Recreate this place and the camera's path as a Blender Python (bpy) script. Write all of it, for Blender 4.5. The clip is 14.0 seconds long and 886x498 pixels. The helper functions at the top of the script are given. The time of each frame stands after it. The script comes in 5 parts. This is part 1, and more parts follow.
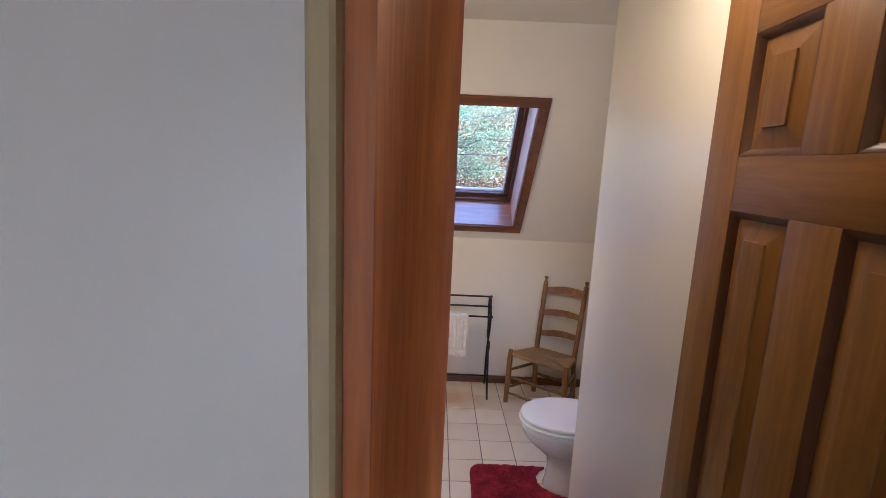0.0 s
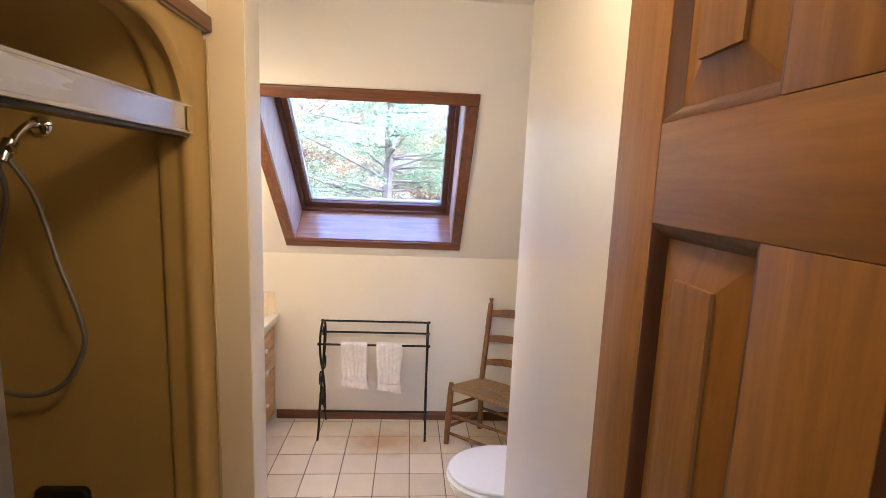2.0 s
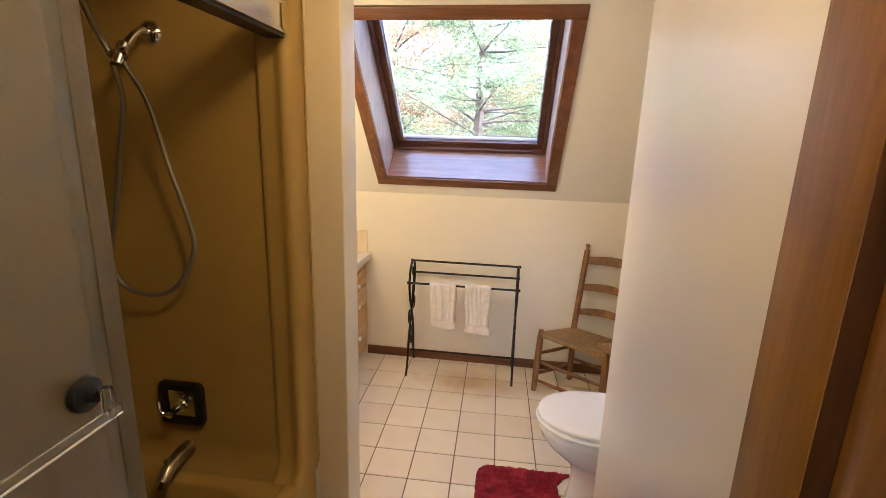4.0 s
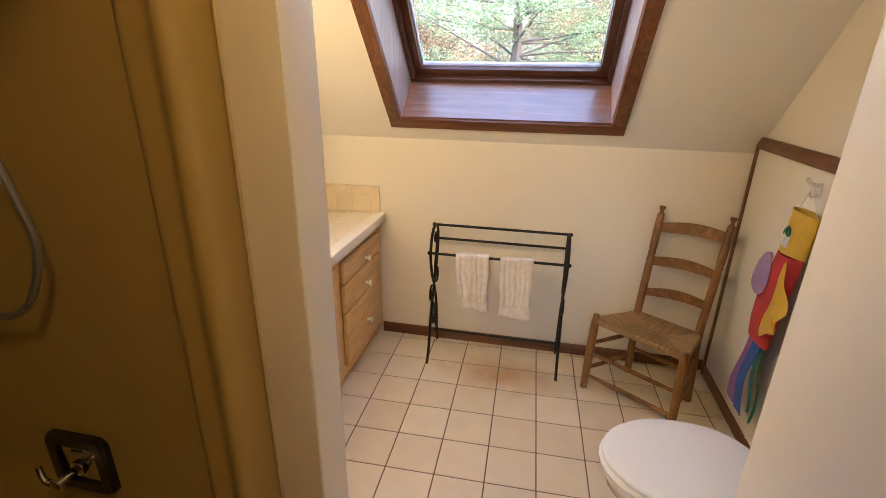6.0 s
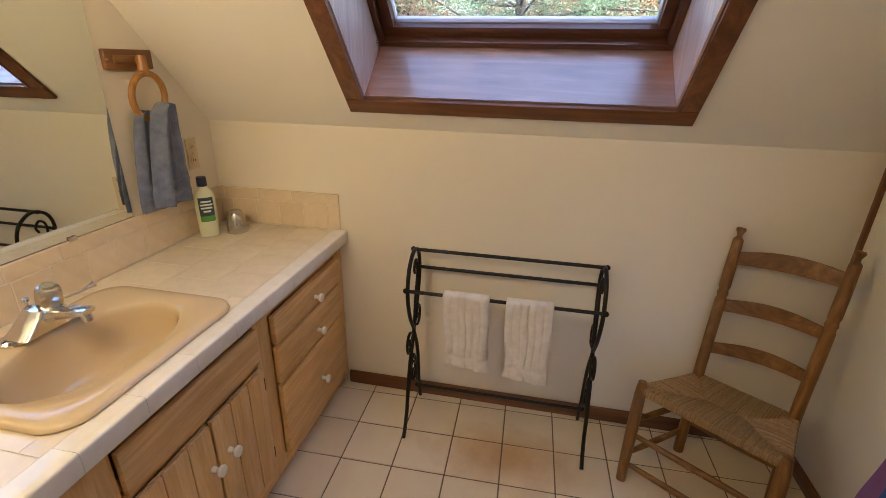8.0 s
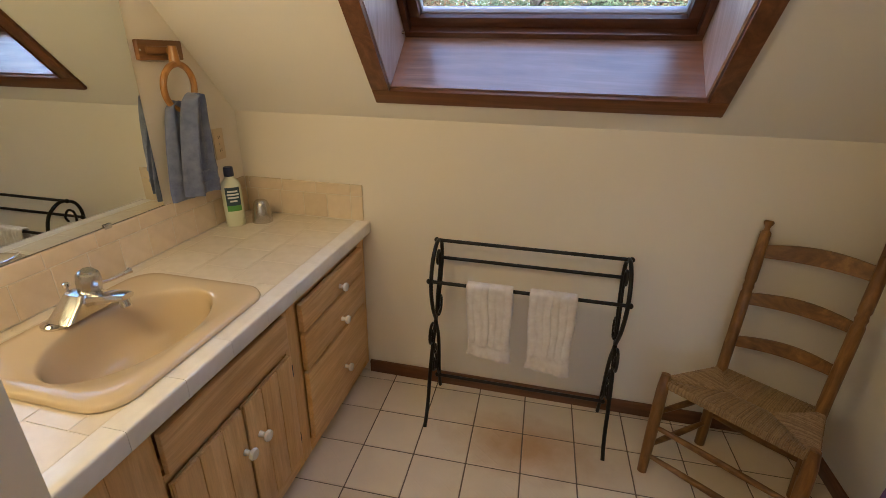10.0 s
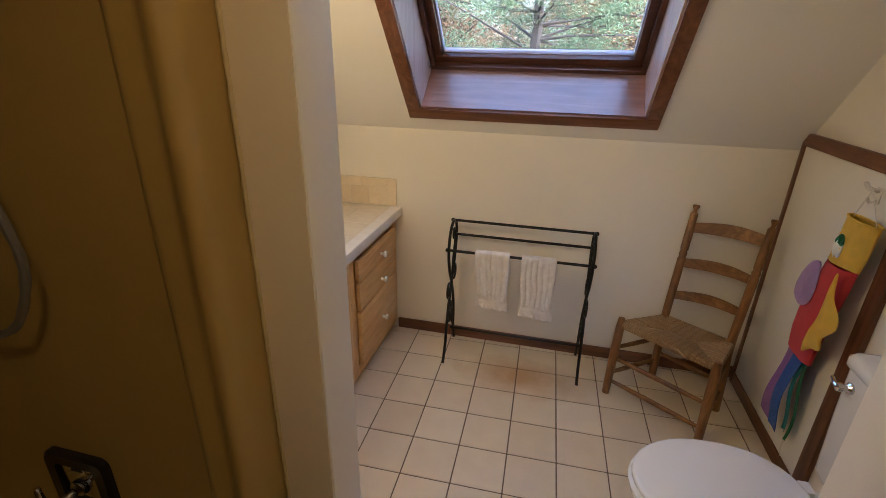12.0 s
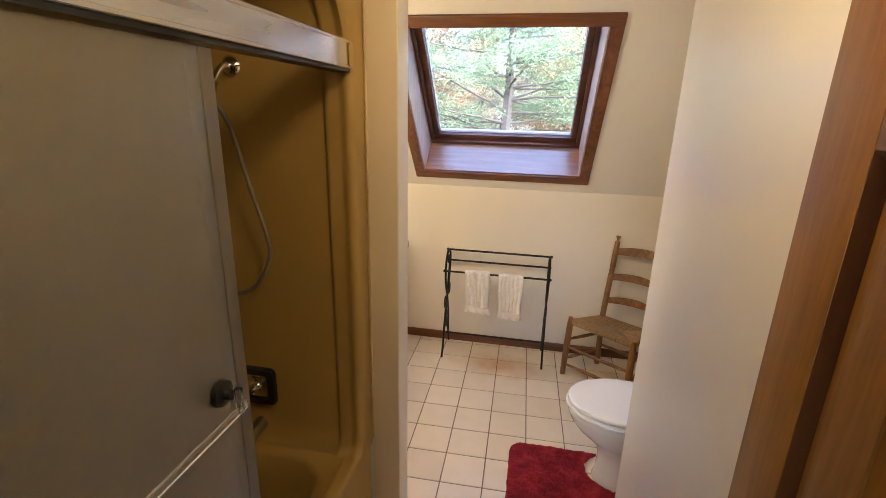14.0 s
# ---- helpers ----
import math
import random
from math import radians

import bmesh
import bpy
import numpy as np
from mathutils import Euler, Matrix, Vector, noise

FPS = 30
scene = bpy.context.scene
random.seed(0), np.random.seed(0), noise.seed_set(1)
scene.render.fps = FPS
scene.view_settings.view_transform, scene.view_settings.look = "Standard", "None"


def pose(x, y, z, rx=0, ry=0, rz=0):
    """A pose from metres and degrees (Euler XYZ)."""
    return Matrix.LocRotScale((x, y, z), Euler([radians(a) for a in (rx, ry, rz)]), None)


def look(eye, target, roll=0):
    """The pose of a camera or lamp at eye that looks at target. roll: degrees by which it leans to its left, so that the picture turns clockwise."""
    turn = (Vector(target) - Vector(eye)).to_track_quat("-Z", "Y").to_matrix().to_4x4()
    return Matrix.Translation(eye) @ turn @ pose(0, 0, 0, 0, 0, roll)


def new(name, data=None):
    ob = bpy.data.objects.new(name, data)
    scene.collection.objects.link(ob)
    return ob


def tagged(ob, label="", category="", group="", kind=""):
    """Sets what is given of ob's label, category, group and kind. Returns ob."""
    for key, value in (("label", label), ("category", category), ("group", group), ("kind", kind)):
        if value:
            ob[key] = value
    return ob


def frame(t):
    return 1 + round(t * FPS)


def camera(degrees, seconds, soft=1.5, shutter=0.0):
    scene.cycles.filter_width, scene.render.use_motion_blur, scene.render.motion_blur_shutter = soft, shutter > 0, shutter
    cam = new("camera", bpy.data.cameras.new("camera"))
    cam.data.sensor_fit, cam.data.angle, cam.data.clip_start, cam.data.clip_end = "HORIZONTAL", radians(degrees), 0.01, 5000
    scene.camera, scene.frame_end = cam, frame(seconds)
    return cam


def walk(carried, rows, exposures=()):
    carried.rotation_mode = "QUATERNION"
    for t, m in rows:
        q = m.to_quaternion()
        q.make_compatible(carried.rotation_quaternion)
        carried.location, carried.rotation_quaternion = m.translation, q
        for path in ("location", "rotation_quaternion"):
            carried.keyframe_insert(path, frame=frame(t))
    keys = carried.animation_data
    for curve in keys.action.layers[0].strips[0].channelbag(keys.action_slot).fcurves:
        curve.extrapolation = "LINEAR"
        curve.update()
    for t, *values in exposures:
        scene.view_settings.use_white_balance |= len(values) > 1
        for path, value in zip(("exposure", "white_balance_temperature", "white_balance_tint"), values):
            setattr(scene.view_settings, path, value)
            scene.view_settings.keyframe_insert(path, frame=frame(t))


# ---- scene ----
cam = camera(87.3, 14.0, soft=0.8)
PATH = [
    (0, (0.074, 0.04, 1.709), (0.065, 2.008, 1.352), 2.5),
    (0.5, (0.174, 0.168, 1.706), (0.314, 2.136, 1.377), 2.5),
    (1, (0.249, 0.324, 1.705), (0.45, 2.29, 1.398), 2.5),
    (1.5, (0.308, 0.414, 1.697), (0.493, 2.384, 1.403), 2.4),
    (2, (0.359, 0.441, 1.683), (0.461, 2.417, 1.393), 2.2),
    (2.5, (0.371, 0.454, 1.643), (0.361, 2.432, 1.348), 2.0),
    (3, (0.353, 0.461, 1.605), (0.237, 2.431, 1.282), 1.9),
    (3.5, (0.35, 0.49, 1.562), (0.147, 2.443, 1.182), 1.8),
    (4, (0.332, 0.52, 1.531), (0.072, 2.448, 1.068), 1.8),
    (4.2, (0.32, 0.533, 1.523), (0.046, 2.452, 1.028), 1.8),
    (6.3, (0.241, 1.256, 1.463), (-0.141, 3.088, 0.758), 0.9),
    (6.5, (0.226, 1.329, 1.453), (-0.146, 3.162, 0.746), 1.1),
    (7, (0.187, 1.537, 1.45), (-0.186, 3.362, 0.721), 1.0),
    (7.5, (0.178, 1.721, 1.43), (-0.195, 3.542, 0.691), 1.1),
    (8, (0.168, 1.858, 1.404), (-0.199, 3.675, 0.655), 1.2),
    (8.2, (0.168, 1.891, 1.393), (-0.203, 3.707, 0.644), 1.1),
    (10.3, (0.119, 1.801, 1.397), (-0.304, 3.590, 0.609), 1.2),
    (10.5, (0.139, 1.751, 1.421), (-0.306, 3.530, 0.623), 0.9),
    (11, (0.158, 1.573, 1.459), (-0.299, 3.348, 0.659), 0.8),
    (11.5, (0.206, 1.426, 1.496), (-0.251, 3.205, 0.705), 0.9),
    (12, (0.208, 1.241, 1.501), (-0.22, 3.041, 0.742), 1.3),
    (12.5, (0.214, 1.006, 1.535), (-0.202, 2.821, 0.805), 1.3),
    (13, (0.244, 0.784, 1.581), (-0.159, 2.618, 0.893), 1.2),
    (13.5, (0.263, 0.587, 1.623), (-0.116, 2.442, 0.981), 1.3),
    (14, (0.283, 0.385, 1.677), (-0.077, 2.266, 1.099), 1.4),
]
walk(cam, [(t, look(eye, target, roll)) for t, eye, target, roll in PATH], [
    (0.0, 3.55, 4500, 20), (0.5, 3.72, 4280, 17), (1.0, 4.13, 4420, 14), (2.0, 4.18, 4800, 18), (2.5, 4.18, 4950, 17), (3.2, 4.12, 5250, 14), (4.2, 4.1, 5350, 12), (6.5, 3.8, 5500, 14), (7.2, 3.68, 5450, 15), (8.0, 3.37, 5300, 12),
    (10.5, 3.08, 5300, 9), (11.5, 3.12, 5150, 10), (12.5, 3.38, 4980, 14), (13.0, 3.65, 5350, 13), (13.5, 3.80, 5320, 12), (14.0, 3.92, 5180, 12)])

# ---- light ----
world = bpy.data.worlds.new("sky_world")
scene.world = world
world.use_nodes = True
SUN_UP, SUN_TURN = 38, 142
wn = world.node_tree.nodes
sky = wn.new("ShaderNodeTexSky")
sky.sky_type, sky.sun_disc = "NISHITA", False
sky.sun_elevation, sky.sun_rotation = radians(SUN_UP), radians(SUN_TURN)
sky.air_density, sky.dust_density = 1.0, 3.0
world.node_tree.links.new(sky.outputs[0], wn["Background"].inputs[0])
wn["Background"].inputs[1].default_value = 0.15


def lamp(name, kind, power, colour, matrix, **more):
    data = bpy.data.lights.new(name, kind)
    data.energy, data.color = power, colour
    if "radius" in more:
        data.shadow_soft_size = more["radius"]
    if "angle" in more:
        data.angle = radians(more["angle"])
    ob = new(name, data)
    ob.matrix_world = matrix
    return ob


sun_way = Vector((math.sin(radians(SUN_TURN)) * math.cos(radians(SUN_UP)), math.cos(radians(SUN_TURN)) * math.cos(radians(SUN_UP)), math.sin(radians(SUN_UP))))
lamp("sun", "SUN", 3.0, (1.0, 0.95, 0.88), look(sun_way * 50, (0, 0, 0)), angle=1.0)
WARM = (1.0, 0.68, 0.30)
lamp("ceiling_bulb", "POINT", 1.02, WARM, pose(0.36, 0.98, 2.27), radius=0.10)
lamp("vanity_bulb", "POINT", 0.90, WARM, pose(-0.80, 2.10, 1.62), radius=0.08)
lamp("vanity_bulb", "POINT", 0.90, WARM, pose(-0.48, 2.10, 1.62), radius=0.08)


# ---- materials ----
def shader(name, colour, rough=0.5, metal=0.0, **more):
    """A Principled material; returns it with its tree and its main node."""
    m = bpy.data.materials.new(name)
    m.use_nodes = True
    p = m.node_tree.nodes["Principled BSDF"]
    p.inputs["Base Color"].default_value = (*colour, 1)
    p.inputs["Roughness"].default_value, p.inputs["Metallic"].default_value = rough, metal
    for key, value in more.items():
        p.inputs[key.replace("_", " ")].default_value = value
    return m, m.node_tree, p


def coords(tree, scale=(1, 1, 1), turn=(0, 0, 0)):
    tc, mp = tree.nodes.new("ShaderNodeTexCoord"), tree.nodes.new("ShaderNodeMapping")
    mp.inputs["Scale"].default_value, mp.inputs["Rotation"].default_value = scale, [radians(a) for a in turn]
    tree.links.new(tc.outputs["Object"], mp.inputs[0])
    return mp.outputs[0]


def noisy(tree, vec, scale, detail=4, rough=0.55, bend=0.0):
    n = tree.nodes.new("ShaderNodeTexNoise")
    n.inputs["Scale"].default_value, n.inputs["Detail"].default_value = scale, detail
    n.inputs["Roughness"].default_value, n.inputs["Distortion"].default_value = rough, bend
    tree.links.new(vec, n.inputs["Vector"])
    return n.outputs["Fac"]


def ramp(tree, fac, *stops):
    r = tree.nodes.new("ShaderNodeValToRGB")
    while len(r.color_ramp.elements) < len(stops):
        r.color_ramp.elements.new(0.5)
    for e, (at, c) in zip(r.color_ramp.elements, stops):
        e.position, e.color = at, (*c, 1)
    tree.links.new(fac, r.inputs[0])
    return r.outputs[0]


def mixed(tree, kind, fac, a, b):
    m = tree.nodes.new("ShaderNodeMix")
    m.data_type, m.blend_type = "RGBA", kind
    for slot, v in ((0, fac), (6, a), (7, b)):
        if isinstance(v, (int, float)):
            m.inputs[slot].default_value = v
        elif isinstance(v, tuple):
            m.inputs[slot].default_value = (*v, 1)
        else:
            tree.links.new(v, m.inputs[slot])
    return m.outputs[2]


def bumped(tree, p, height, strength, distance=0.002):
    b = tree.nodes.new("ShaderNodeBump")
    b.inputs["Strength"].default_value, b.inputs["Distance"].default_value = strength, distance
    tree.links.new(height, b.inputs["Height"])
    tree.links.new(b.outputs[0], p.inputs["Normal"])


def paint(name, colour, rough=0.55, vary=0.05, grain=220, depth=0.12):
    m, t, p = shader(name, colour, rough)
    v = coords(t)
    low = tuple(c * (1 - vary) for c in colour)
    t.links.new(ramp(t, noisy(t, v, 1.7, 5), (0.3, low), (0.7, colour)), p.inputs["Base Color"])
    bumped(t, p, noisy(t, v, grain, 3), depth, 0.001)
    t.links.new(ramp(t, noisy(t, v, 6), (0.2, (rough * 0.85,) * 3), (0.8, (min(1, rough * 1.15),) * 3)), p.inputs["Roughness"])
    return m


def wood(name, dark, light, along="z", rough=0.38, fine=1.0, coat=0.0):
    """Grain that runs along one axis: broad figure, fine streaks, pores."""
    m, t, p = shader(name, light, rough, Coat_Weight=coat, Coat_Roughness=0.2)
    s = {"x": (1.2, 16, 16), "y": (16, 1.2, 16), "z": (16, 16, 1.2)}[along]
    v = coords(t, tuple(a * fine for a in s))
    figure = noisy(t, v, 0.9, 5, 0.6, 2.2)
    streak = noisy(t, v, 9, 4, 0.7, 0.3)
    base = ramp(t, figure, (0.3, dark), (0.52, tuple((a + b) / 2 for a, b in zip(dark, light))), (0.68, light))
    shade = ramp(t, streak, (0.3, (0.80, 0.78, 0.76)), (0.6, (1, 1, 1)))
    col = mixed(t, "MULTIPLY", 0.75, base, shade)
    wear = ramp(t, noisy(t, coords(t), 3.1, 3), (0.35, (0.85, 0.83, 0.8)), (0.65, (1.05, 1.03, 1)))
    t.links.new(mixed(t, "MULTIPLY", 0.8, col, wear), p.inputs["Base Color"])
    t.links.new(ramp(t, streak, (0.2, (rough * 1.25,) * 3), (0.8, (rough * 0.85,) * 3)), p.inputs["Roughness"])
    bumped(t, p, streak, 0.15, 0.0008)
    return m


CREAM = (0.81, 0.755, 0.655)
M_WALL = paint("cream_wall_paint", CREAM, 0.34, 0.04, 260, 0.10)
M_BEAD = paint("yellowed_cream_paint", (0.52, 0.40, 0.19), 0.5, 0.05, 260, 0.10)
M_END = paint("yellower_end_strip_paint", (0.72, 0.60, 0.40), 0.45, 0.05, 260, 0.10)
M_CEIL = paint("ceiling_paint", (0.80, 0.765, 0.695), 0.7, 0.04, 160, 0.25)
M_WHITE_PANEL = paint("white_panel_paint", (0.82, 0.79, 0.70), 0.4)
M_CARPET = paint("hall_carpet", (0.36, 0.31, 0.25), 0.95, 0.15, 500, 0.9)
M_TRIM = wood("stained_trim_x", (0.105, 0.040, 0.017), (0.235, 0.098, 0.041), "x", 0.35)
M_TRIM_Y = wood("stained_trim_y", (0.105, 0.040, 0.017), (0.235, 0.098, 0.041), "y", 0.35)
M_TRIM_Z = wood("stained_trim_z", (0.105, 0.040, 0.017), (0.235, 0.098, 0.041), "z", 0.35)
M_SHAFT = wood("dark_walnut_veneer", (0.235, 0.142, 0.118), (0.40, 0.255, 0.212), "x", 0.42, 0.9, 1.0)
_t = M_SHAFT.node_tree
_p = _t.nodes["Principled BSDF"]
_p.inputs["Coat IOR"].default_value, _p.inputs["Coat Roughness"].default_value = 1.75, 0.27
_sep = _t.nodes.new("ShaderNodeSeparateXYZ")
_t.links.new(coords(_t), _sep.inputs[0])
_abs = _t.nodes.new("ShaderNodeMath")
_abs.operation = "ABSOLUTE"
_t.links.new(_sep.outputs[0], _abs.inputs[0])
_end = _t.nodes.new("ShaderNodeMath")
_end.operation = "MULTIPLY_ADD"
_t.links.new(noisy(_t, coords(_t), 11, 4, 0.65), _end.inputs[0])
_end.inputs[1].default_value = 0.26
_t.links.new(_abs.outputs[0], _end.inputs[2])
_worn = ramp(_t, _end.outputs[0], (0.56, (0, 0, 0)), (0.63, (1, 1, 1)))
# bare rusty wear at the sill's two ends
_old = _p.inputs["Base Color"].links[0].from_socket
_t.links.new(mixed(_t, "MIX", _worn, _old, (0.33, 0.145, 0.075)), _p.inputs["Base Color"])
_t.links.new(mixed(_t, "MIX", _worn, (1.0, 1.0, 1.0), (0.35, 0.35, 0.35)), _p.inputs["Coat Weight"])
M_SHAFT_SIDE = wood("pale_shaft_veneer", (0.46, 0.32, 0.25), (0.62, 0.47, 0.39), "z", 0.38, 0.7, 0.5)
# flat-sawn cathedral figure along the sill
_w = _t.nodes.new("ShaderNodeTexWave")
_w.wave_type, _w.rings_direction = "RINGS", "X"
_w.inputs["Scale"].default_value, _w.inputs["Distortion"].default_value, _w.inputs["Detail"].default_value = 3.2, 7.0, 4.0
_t.links.new(coords(_t, (0.55, 3.2, 3.2)), _w.inputs["Vector"])
_old = _p.inputs["Base Color"].links[0].from_socket
_t.links.new(mixed(_t, "MULTIPLY", 0.28, _old, ramp(_t, _w.outputs["Fac"], (0.0, (0.62, 0.58, 0.56)), (0.9, (1.08, 1.06, 1.05)))), _p.inputs["Base Color"])
M_BEADING, _t, _p = shader("grey_glazing_bead", (0.30, 0.28, 0.31), 0.45)
M_SASH = wood("dark_sash_wood", (0.060, 0.022, 0.012), (0.125, 0.050, 0.028), "x", 0.32)
M_JAMB = wood("jamb_wood", (0.34, 0.092, 0.015), (0.62, 0.215, 0.040), "z", 0.5, 1.6)
M_DOOR = wood("door_wood", (0.178, 0.074, 0.007), (0.290, 0.132, 0.014), "z", 0.40, 0.9, 0.08)
M_DOOR_Y = wood("door_rail_wood", (0.178, 0.074, 0.007), (0.290, 0.132, 0.014), "y", 0.40, 0.9, 0.08)
# darker colour for the stepped groove round each door panel
M_GROOVE = wood("dark_groove_wood", (0.06, 0.020, 0.006), (0.12, 0.045, 0.013), "z", 0.4)
M_OAK = wood("light_oak_z", (0.66, 0.38, 0.135), (0.85, 0.57, 0.245), "z", 0.38)
M_OAK_Y = wood("light_oak_y", (0.66, 0.38, 0.135), (0.85, 0.57, 0.245), "y", 0.38)
M_CHAIR = wood("worn_chair_wood", (0.118, 0.049, 0.010), (0.33, 0.162, 0.040), "z", 0.40)
M_CHAIR_X = wood("worn_slat_wood", (0.118, 0.049, 0.010), (0.33, 0.162, 0.040), "x", 0.40)
M_RINGWOOD = wood("honey_oak", (0.32, 0.145, 0.032), (0.50, 0.26, 0.070), "z", 0.30)
M_PLATEWOOD = wood("brown_oak", (0.16, 0.070, 0.022), (0.30, 0.145, 0.050), "y", 0.35)
M_IRON, _t, _p = shader("black_wrought_iron", (0.013, 0.012, 0.012), 0.42, 0.5)
bumped(_t, _p, noisy(_t, coords(_t), 260, 3), 0.3, 0.001)
M_BLACK, _t, _p = shader("black_plastic", (0.007, 0.007, 0.008), 0.28)
M_CHROME, _t, _p = shader("chrome", (0.72, 0.72, 0.73), 0.12, 1.0)
M_STEEL, _t, _p = shader("brushed_steel", (0.55, 0.53, 0.50), 0.26, 1.0)
M_OLDCHROME, _t, _p = shader("dulled_chrome", (0.40, 0.36, 0.29), 0.30, 1.0)
M_DULL, _t, _p = shader("dull_metal_hose", (0.24, 0.21, 0.17), 0.5, 0.6)
M_ALU, _t, _p = shader("polished_aluminium", (0.68, 0.68, 0.69), 0.16, 1.0)
t_ = noisy(_t, coords(_t, (6, 0.5, 6)), 3, 2)
_t.links.new(ramp(_t, t_, (0.3, (0.16,) * 3), (0.7, (0.30,) * 3)), _p.inputs["Roughness"])
M_PORC, _t, _p = shader("white_porcelain", (0.80, 0.78, 0.72), 0.10, Coat_Weight=0.5)
M_SEAT, _t, _p = shader("white_toilet_plastic", (0.84, 0.84, 0.85), 0.22)
M_BASIN, _t, _p = shader("tan_vitreous_china", (0.60, 0.475, 0.30), 0.14)
M_KNOB, _t, _p = shader("white_ceramic_knob", (0.82, 0.78, 0.70), 0.18)
M_GLASS, _t, _p = shader("window_glass", (0.93, 0.95, 0.96), 0.0, Transmission_Weight=1.0, IOR=1.45)
M_ACRYL, _t, _p = shader("clear_acrylic", (0.93, 0.94, 0.92), 0.03, Transmission_Weight=1.0, IOR=1.49)
M_MIRROR, _t, _p = shader("mirror_silver", (0.76, 0.79, 0.74), 0.01, 1.0)
M_PLATE, _t, _p = shader("ivory_plastic", (0.66, 0.55, 0.36), 0.35)

# moulded fibreglass of the tub
M_TUB, _t, _p = shader("tan_gelcoat", (0.30, 0.195, 0.052), 0.42, Coat_Weight=0.10, Coat_Roughness=0.25)
_v = coords(_t)
_t.links.new(ramp(_t, noisy(_t, _v, 2.2, 4), (0.3, (0.340, 0.220, 0.048)), (0.7, (0.400, 0.263, 0.063))), _p.inputs["Base Color"])
bumped(_t, _p, noisy(_t, _v, 5, 2), 0.25, 0.004)

# obscure pebbled glass
M_OBSCURE, _t, _p = shader("obscure_glass", (0.70, 0.67, 0.57), 0.20, Transmission_Weight=0.90, IOR=1.52)
_v = coords(_t)
_lump = mixed(_t, "ADD", 0.45, noisy(_t, _v, 26, 2, 0.5), noisy(_t, _v, 85, 3, 0.6))
bumped(_t, _p, _lump, 0.75, 0.006)
M_GLASSEDGE, _t, _p = shader("ground_glass_edge", (0.24, 0.20, 0.14), 0.35, Transmission_Weight=0.6, IOR=1.45)
bumped(_t, _p, noisy(_t, coords(_t), 60, 3), 0.8, 0.004)

# floor tiles: each its own shade, mottled, faint pale strokes
M_TILE, _t, _p = shader("beige_floor_tile", (0.62, 0.53, 0.40), 0.30)
_v = coords(_t)
_info = _t.nodes.new("ShaderNodeObjectInfo")
_tone = ramp(_t, _info.outputs["Random"], (0.0, (0.69, 0.585, 0.425)), (0.5, (0.735, 0.635, 0.475)), (1.0, (0.78, 0.685, 0.52)))
_shift = _t.nodes.new("ShaderNodeVectorMath")
_shift.operation = "ADD"
_t.links.new(_v, _shift.inputs[0])
_t.links.new(_info.outputs["Location"], _shift.inputs[1])
_mott = ramp(_t, noisy(_t, _shift.outputs[0], 9, 4, 0.5), (0.25, (0.95, 0.935, 0.91)), (0.75, (1.03, 1.03, 1.03)))
_c = mixed(_t, "MULTIPLY", 0.9, _tone, _mott)
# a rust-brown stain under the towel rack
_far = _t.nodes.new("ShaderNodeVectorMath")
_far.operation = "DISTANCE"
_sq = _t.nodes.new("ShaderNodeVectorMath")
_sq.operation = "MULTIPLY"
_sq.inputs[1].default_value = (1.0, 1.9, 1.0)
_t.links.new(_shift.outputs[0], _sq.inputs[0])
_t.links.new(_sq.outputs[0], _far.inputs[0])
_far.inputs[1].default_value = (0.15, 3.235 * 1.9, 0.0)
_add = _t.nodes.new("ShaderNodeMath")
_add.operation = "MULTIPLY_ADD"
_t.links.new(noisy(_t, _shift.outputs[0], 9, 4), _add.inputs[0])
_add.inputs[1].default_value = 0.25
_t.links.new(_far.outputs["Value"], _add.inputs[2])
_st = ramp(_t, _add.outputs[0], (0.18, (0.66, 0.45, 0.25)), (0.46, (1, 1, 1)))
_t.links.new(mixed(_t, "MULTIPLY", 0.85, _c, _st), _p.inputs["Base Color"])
_t.links.new(ramp(_t, noisy(_t, _shift.outputs[0], 30, 3), (0.3, (0.28,) * 3), (0.7, (0.38,) * 3)), _p.inputs["Roughness"])
# shallow crossing strokes pressed into the glaze
_strokes = []
for _turn in (38, -52):
    _mp = _t.nodes.new("ShaderNodeMapping")
    _mp.inputs["Rotation"].default_value = (0, 0, radians(_turn))
    _t.links.new(_shift.outputs[0], _mp.inputs[0])
    _w = _t.nodes.new("ShaderNodeTexWave")
    _w.inputs["Scale"].default_value, _w.inputs["Distortion"].default_value, _w.inputs["Detail Scale"].default_value = 9, 1.6, 0.5
    _t.links.new(_mp.outputs[0], _w.inputs["Vector"])
    _line = ramp(_t, _w.outputs["Fac"], (0.90, (0, 0, 0)), (0.97, (1, 1, 1)))
    _gap = ramp(_t, noisy(_t, _mp.outputs[0], 11, 2), (0.50, (0, 0, 0)), (0.58, (1, 1, 1)))
    _strokes.append(mixed(_t, "MULTIPLY", 1.0, _line, _gap))
bumped(_t, _p, mixed(_t, "ADD", 1.0, _strokes[0], _strokes[1]), 0.30, 0.0012)

M_GROUT = paint("grey_grout", (0.19, 0.145, 0.105), 0.9, 0.2, 400, 0.5)
M_GROUT_L = paint("pale_grout", (0.74, 0.68, 0.56), 0.85, 0.1, 400, 0.4)


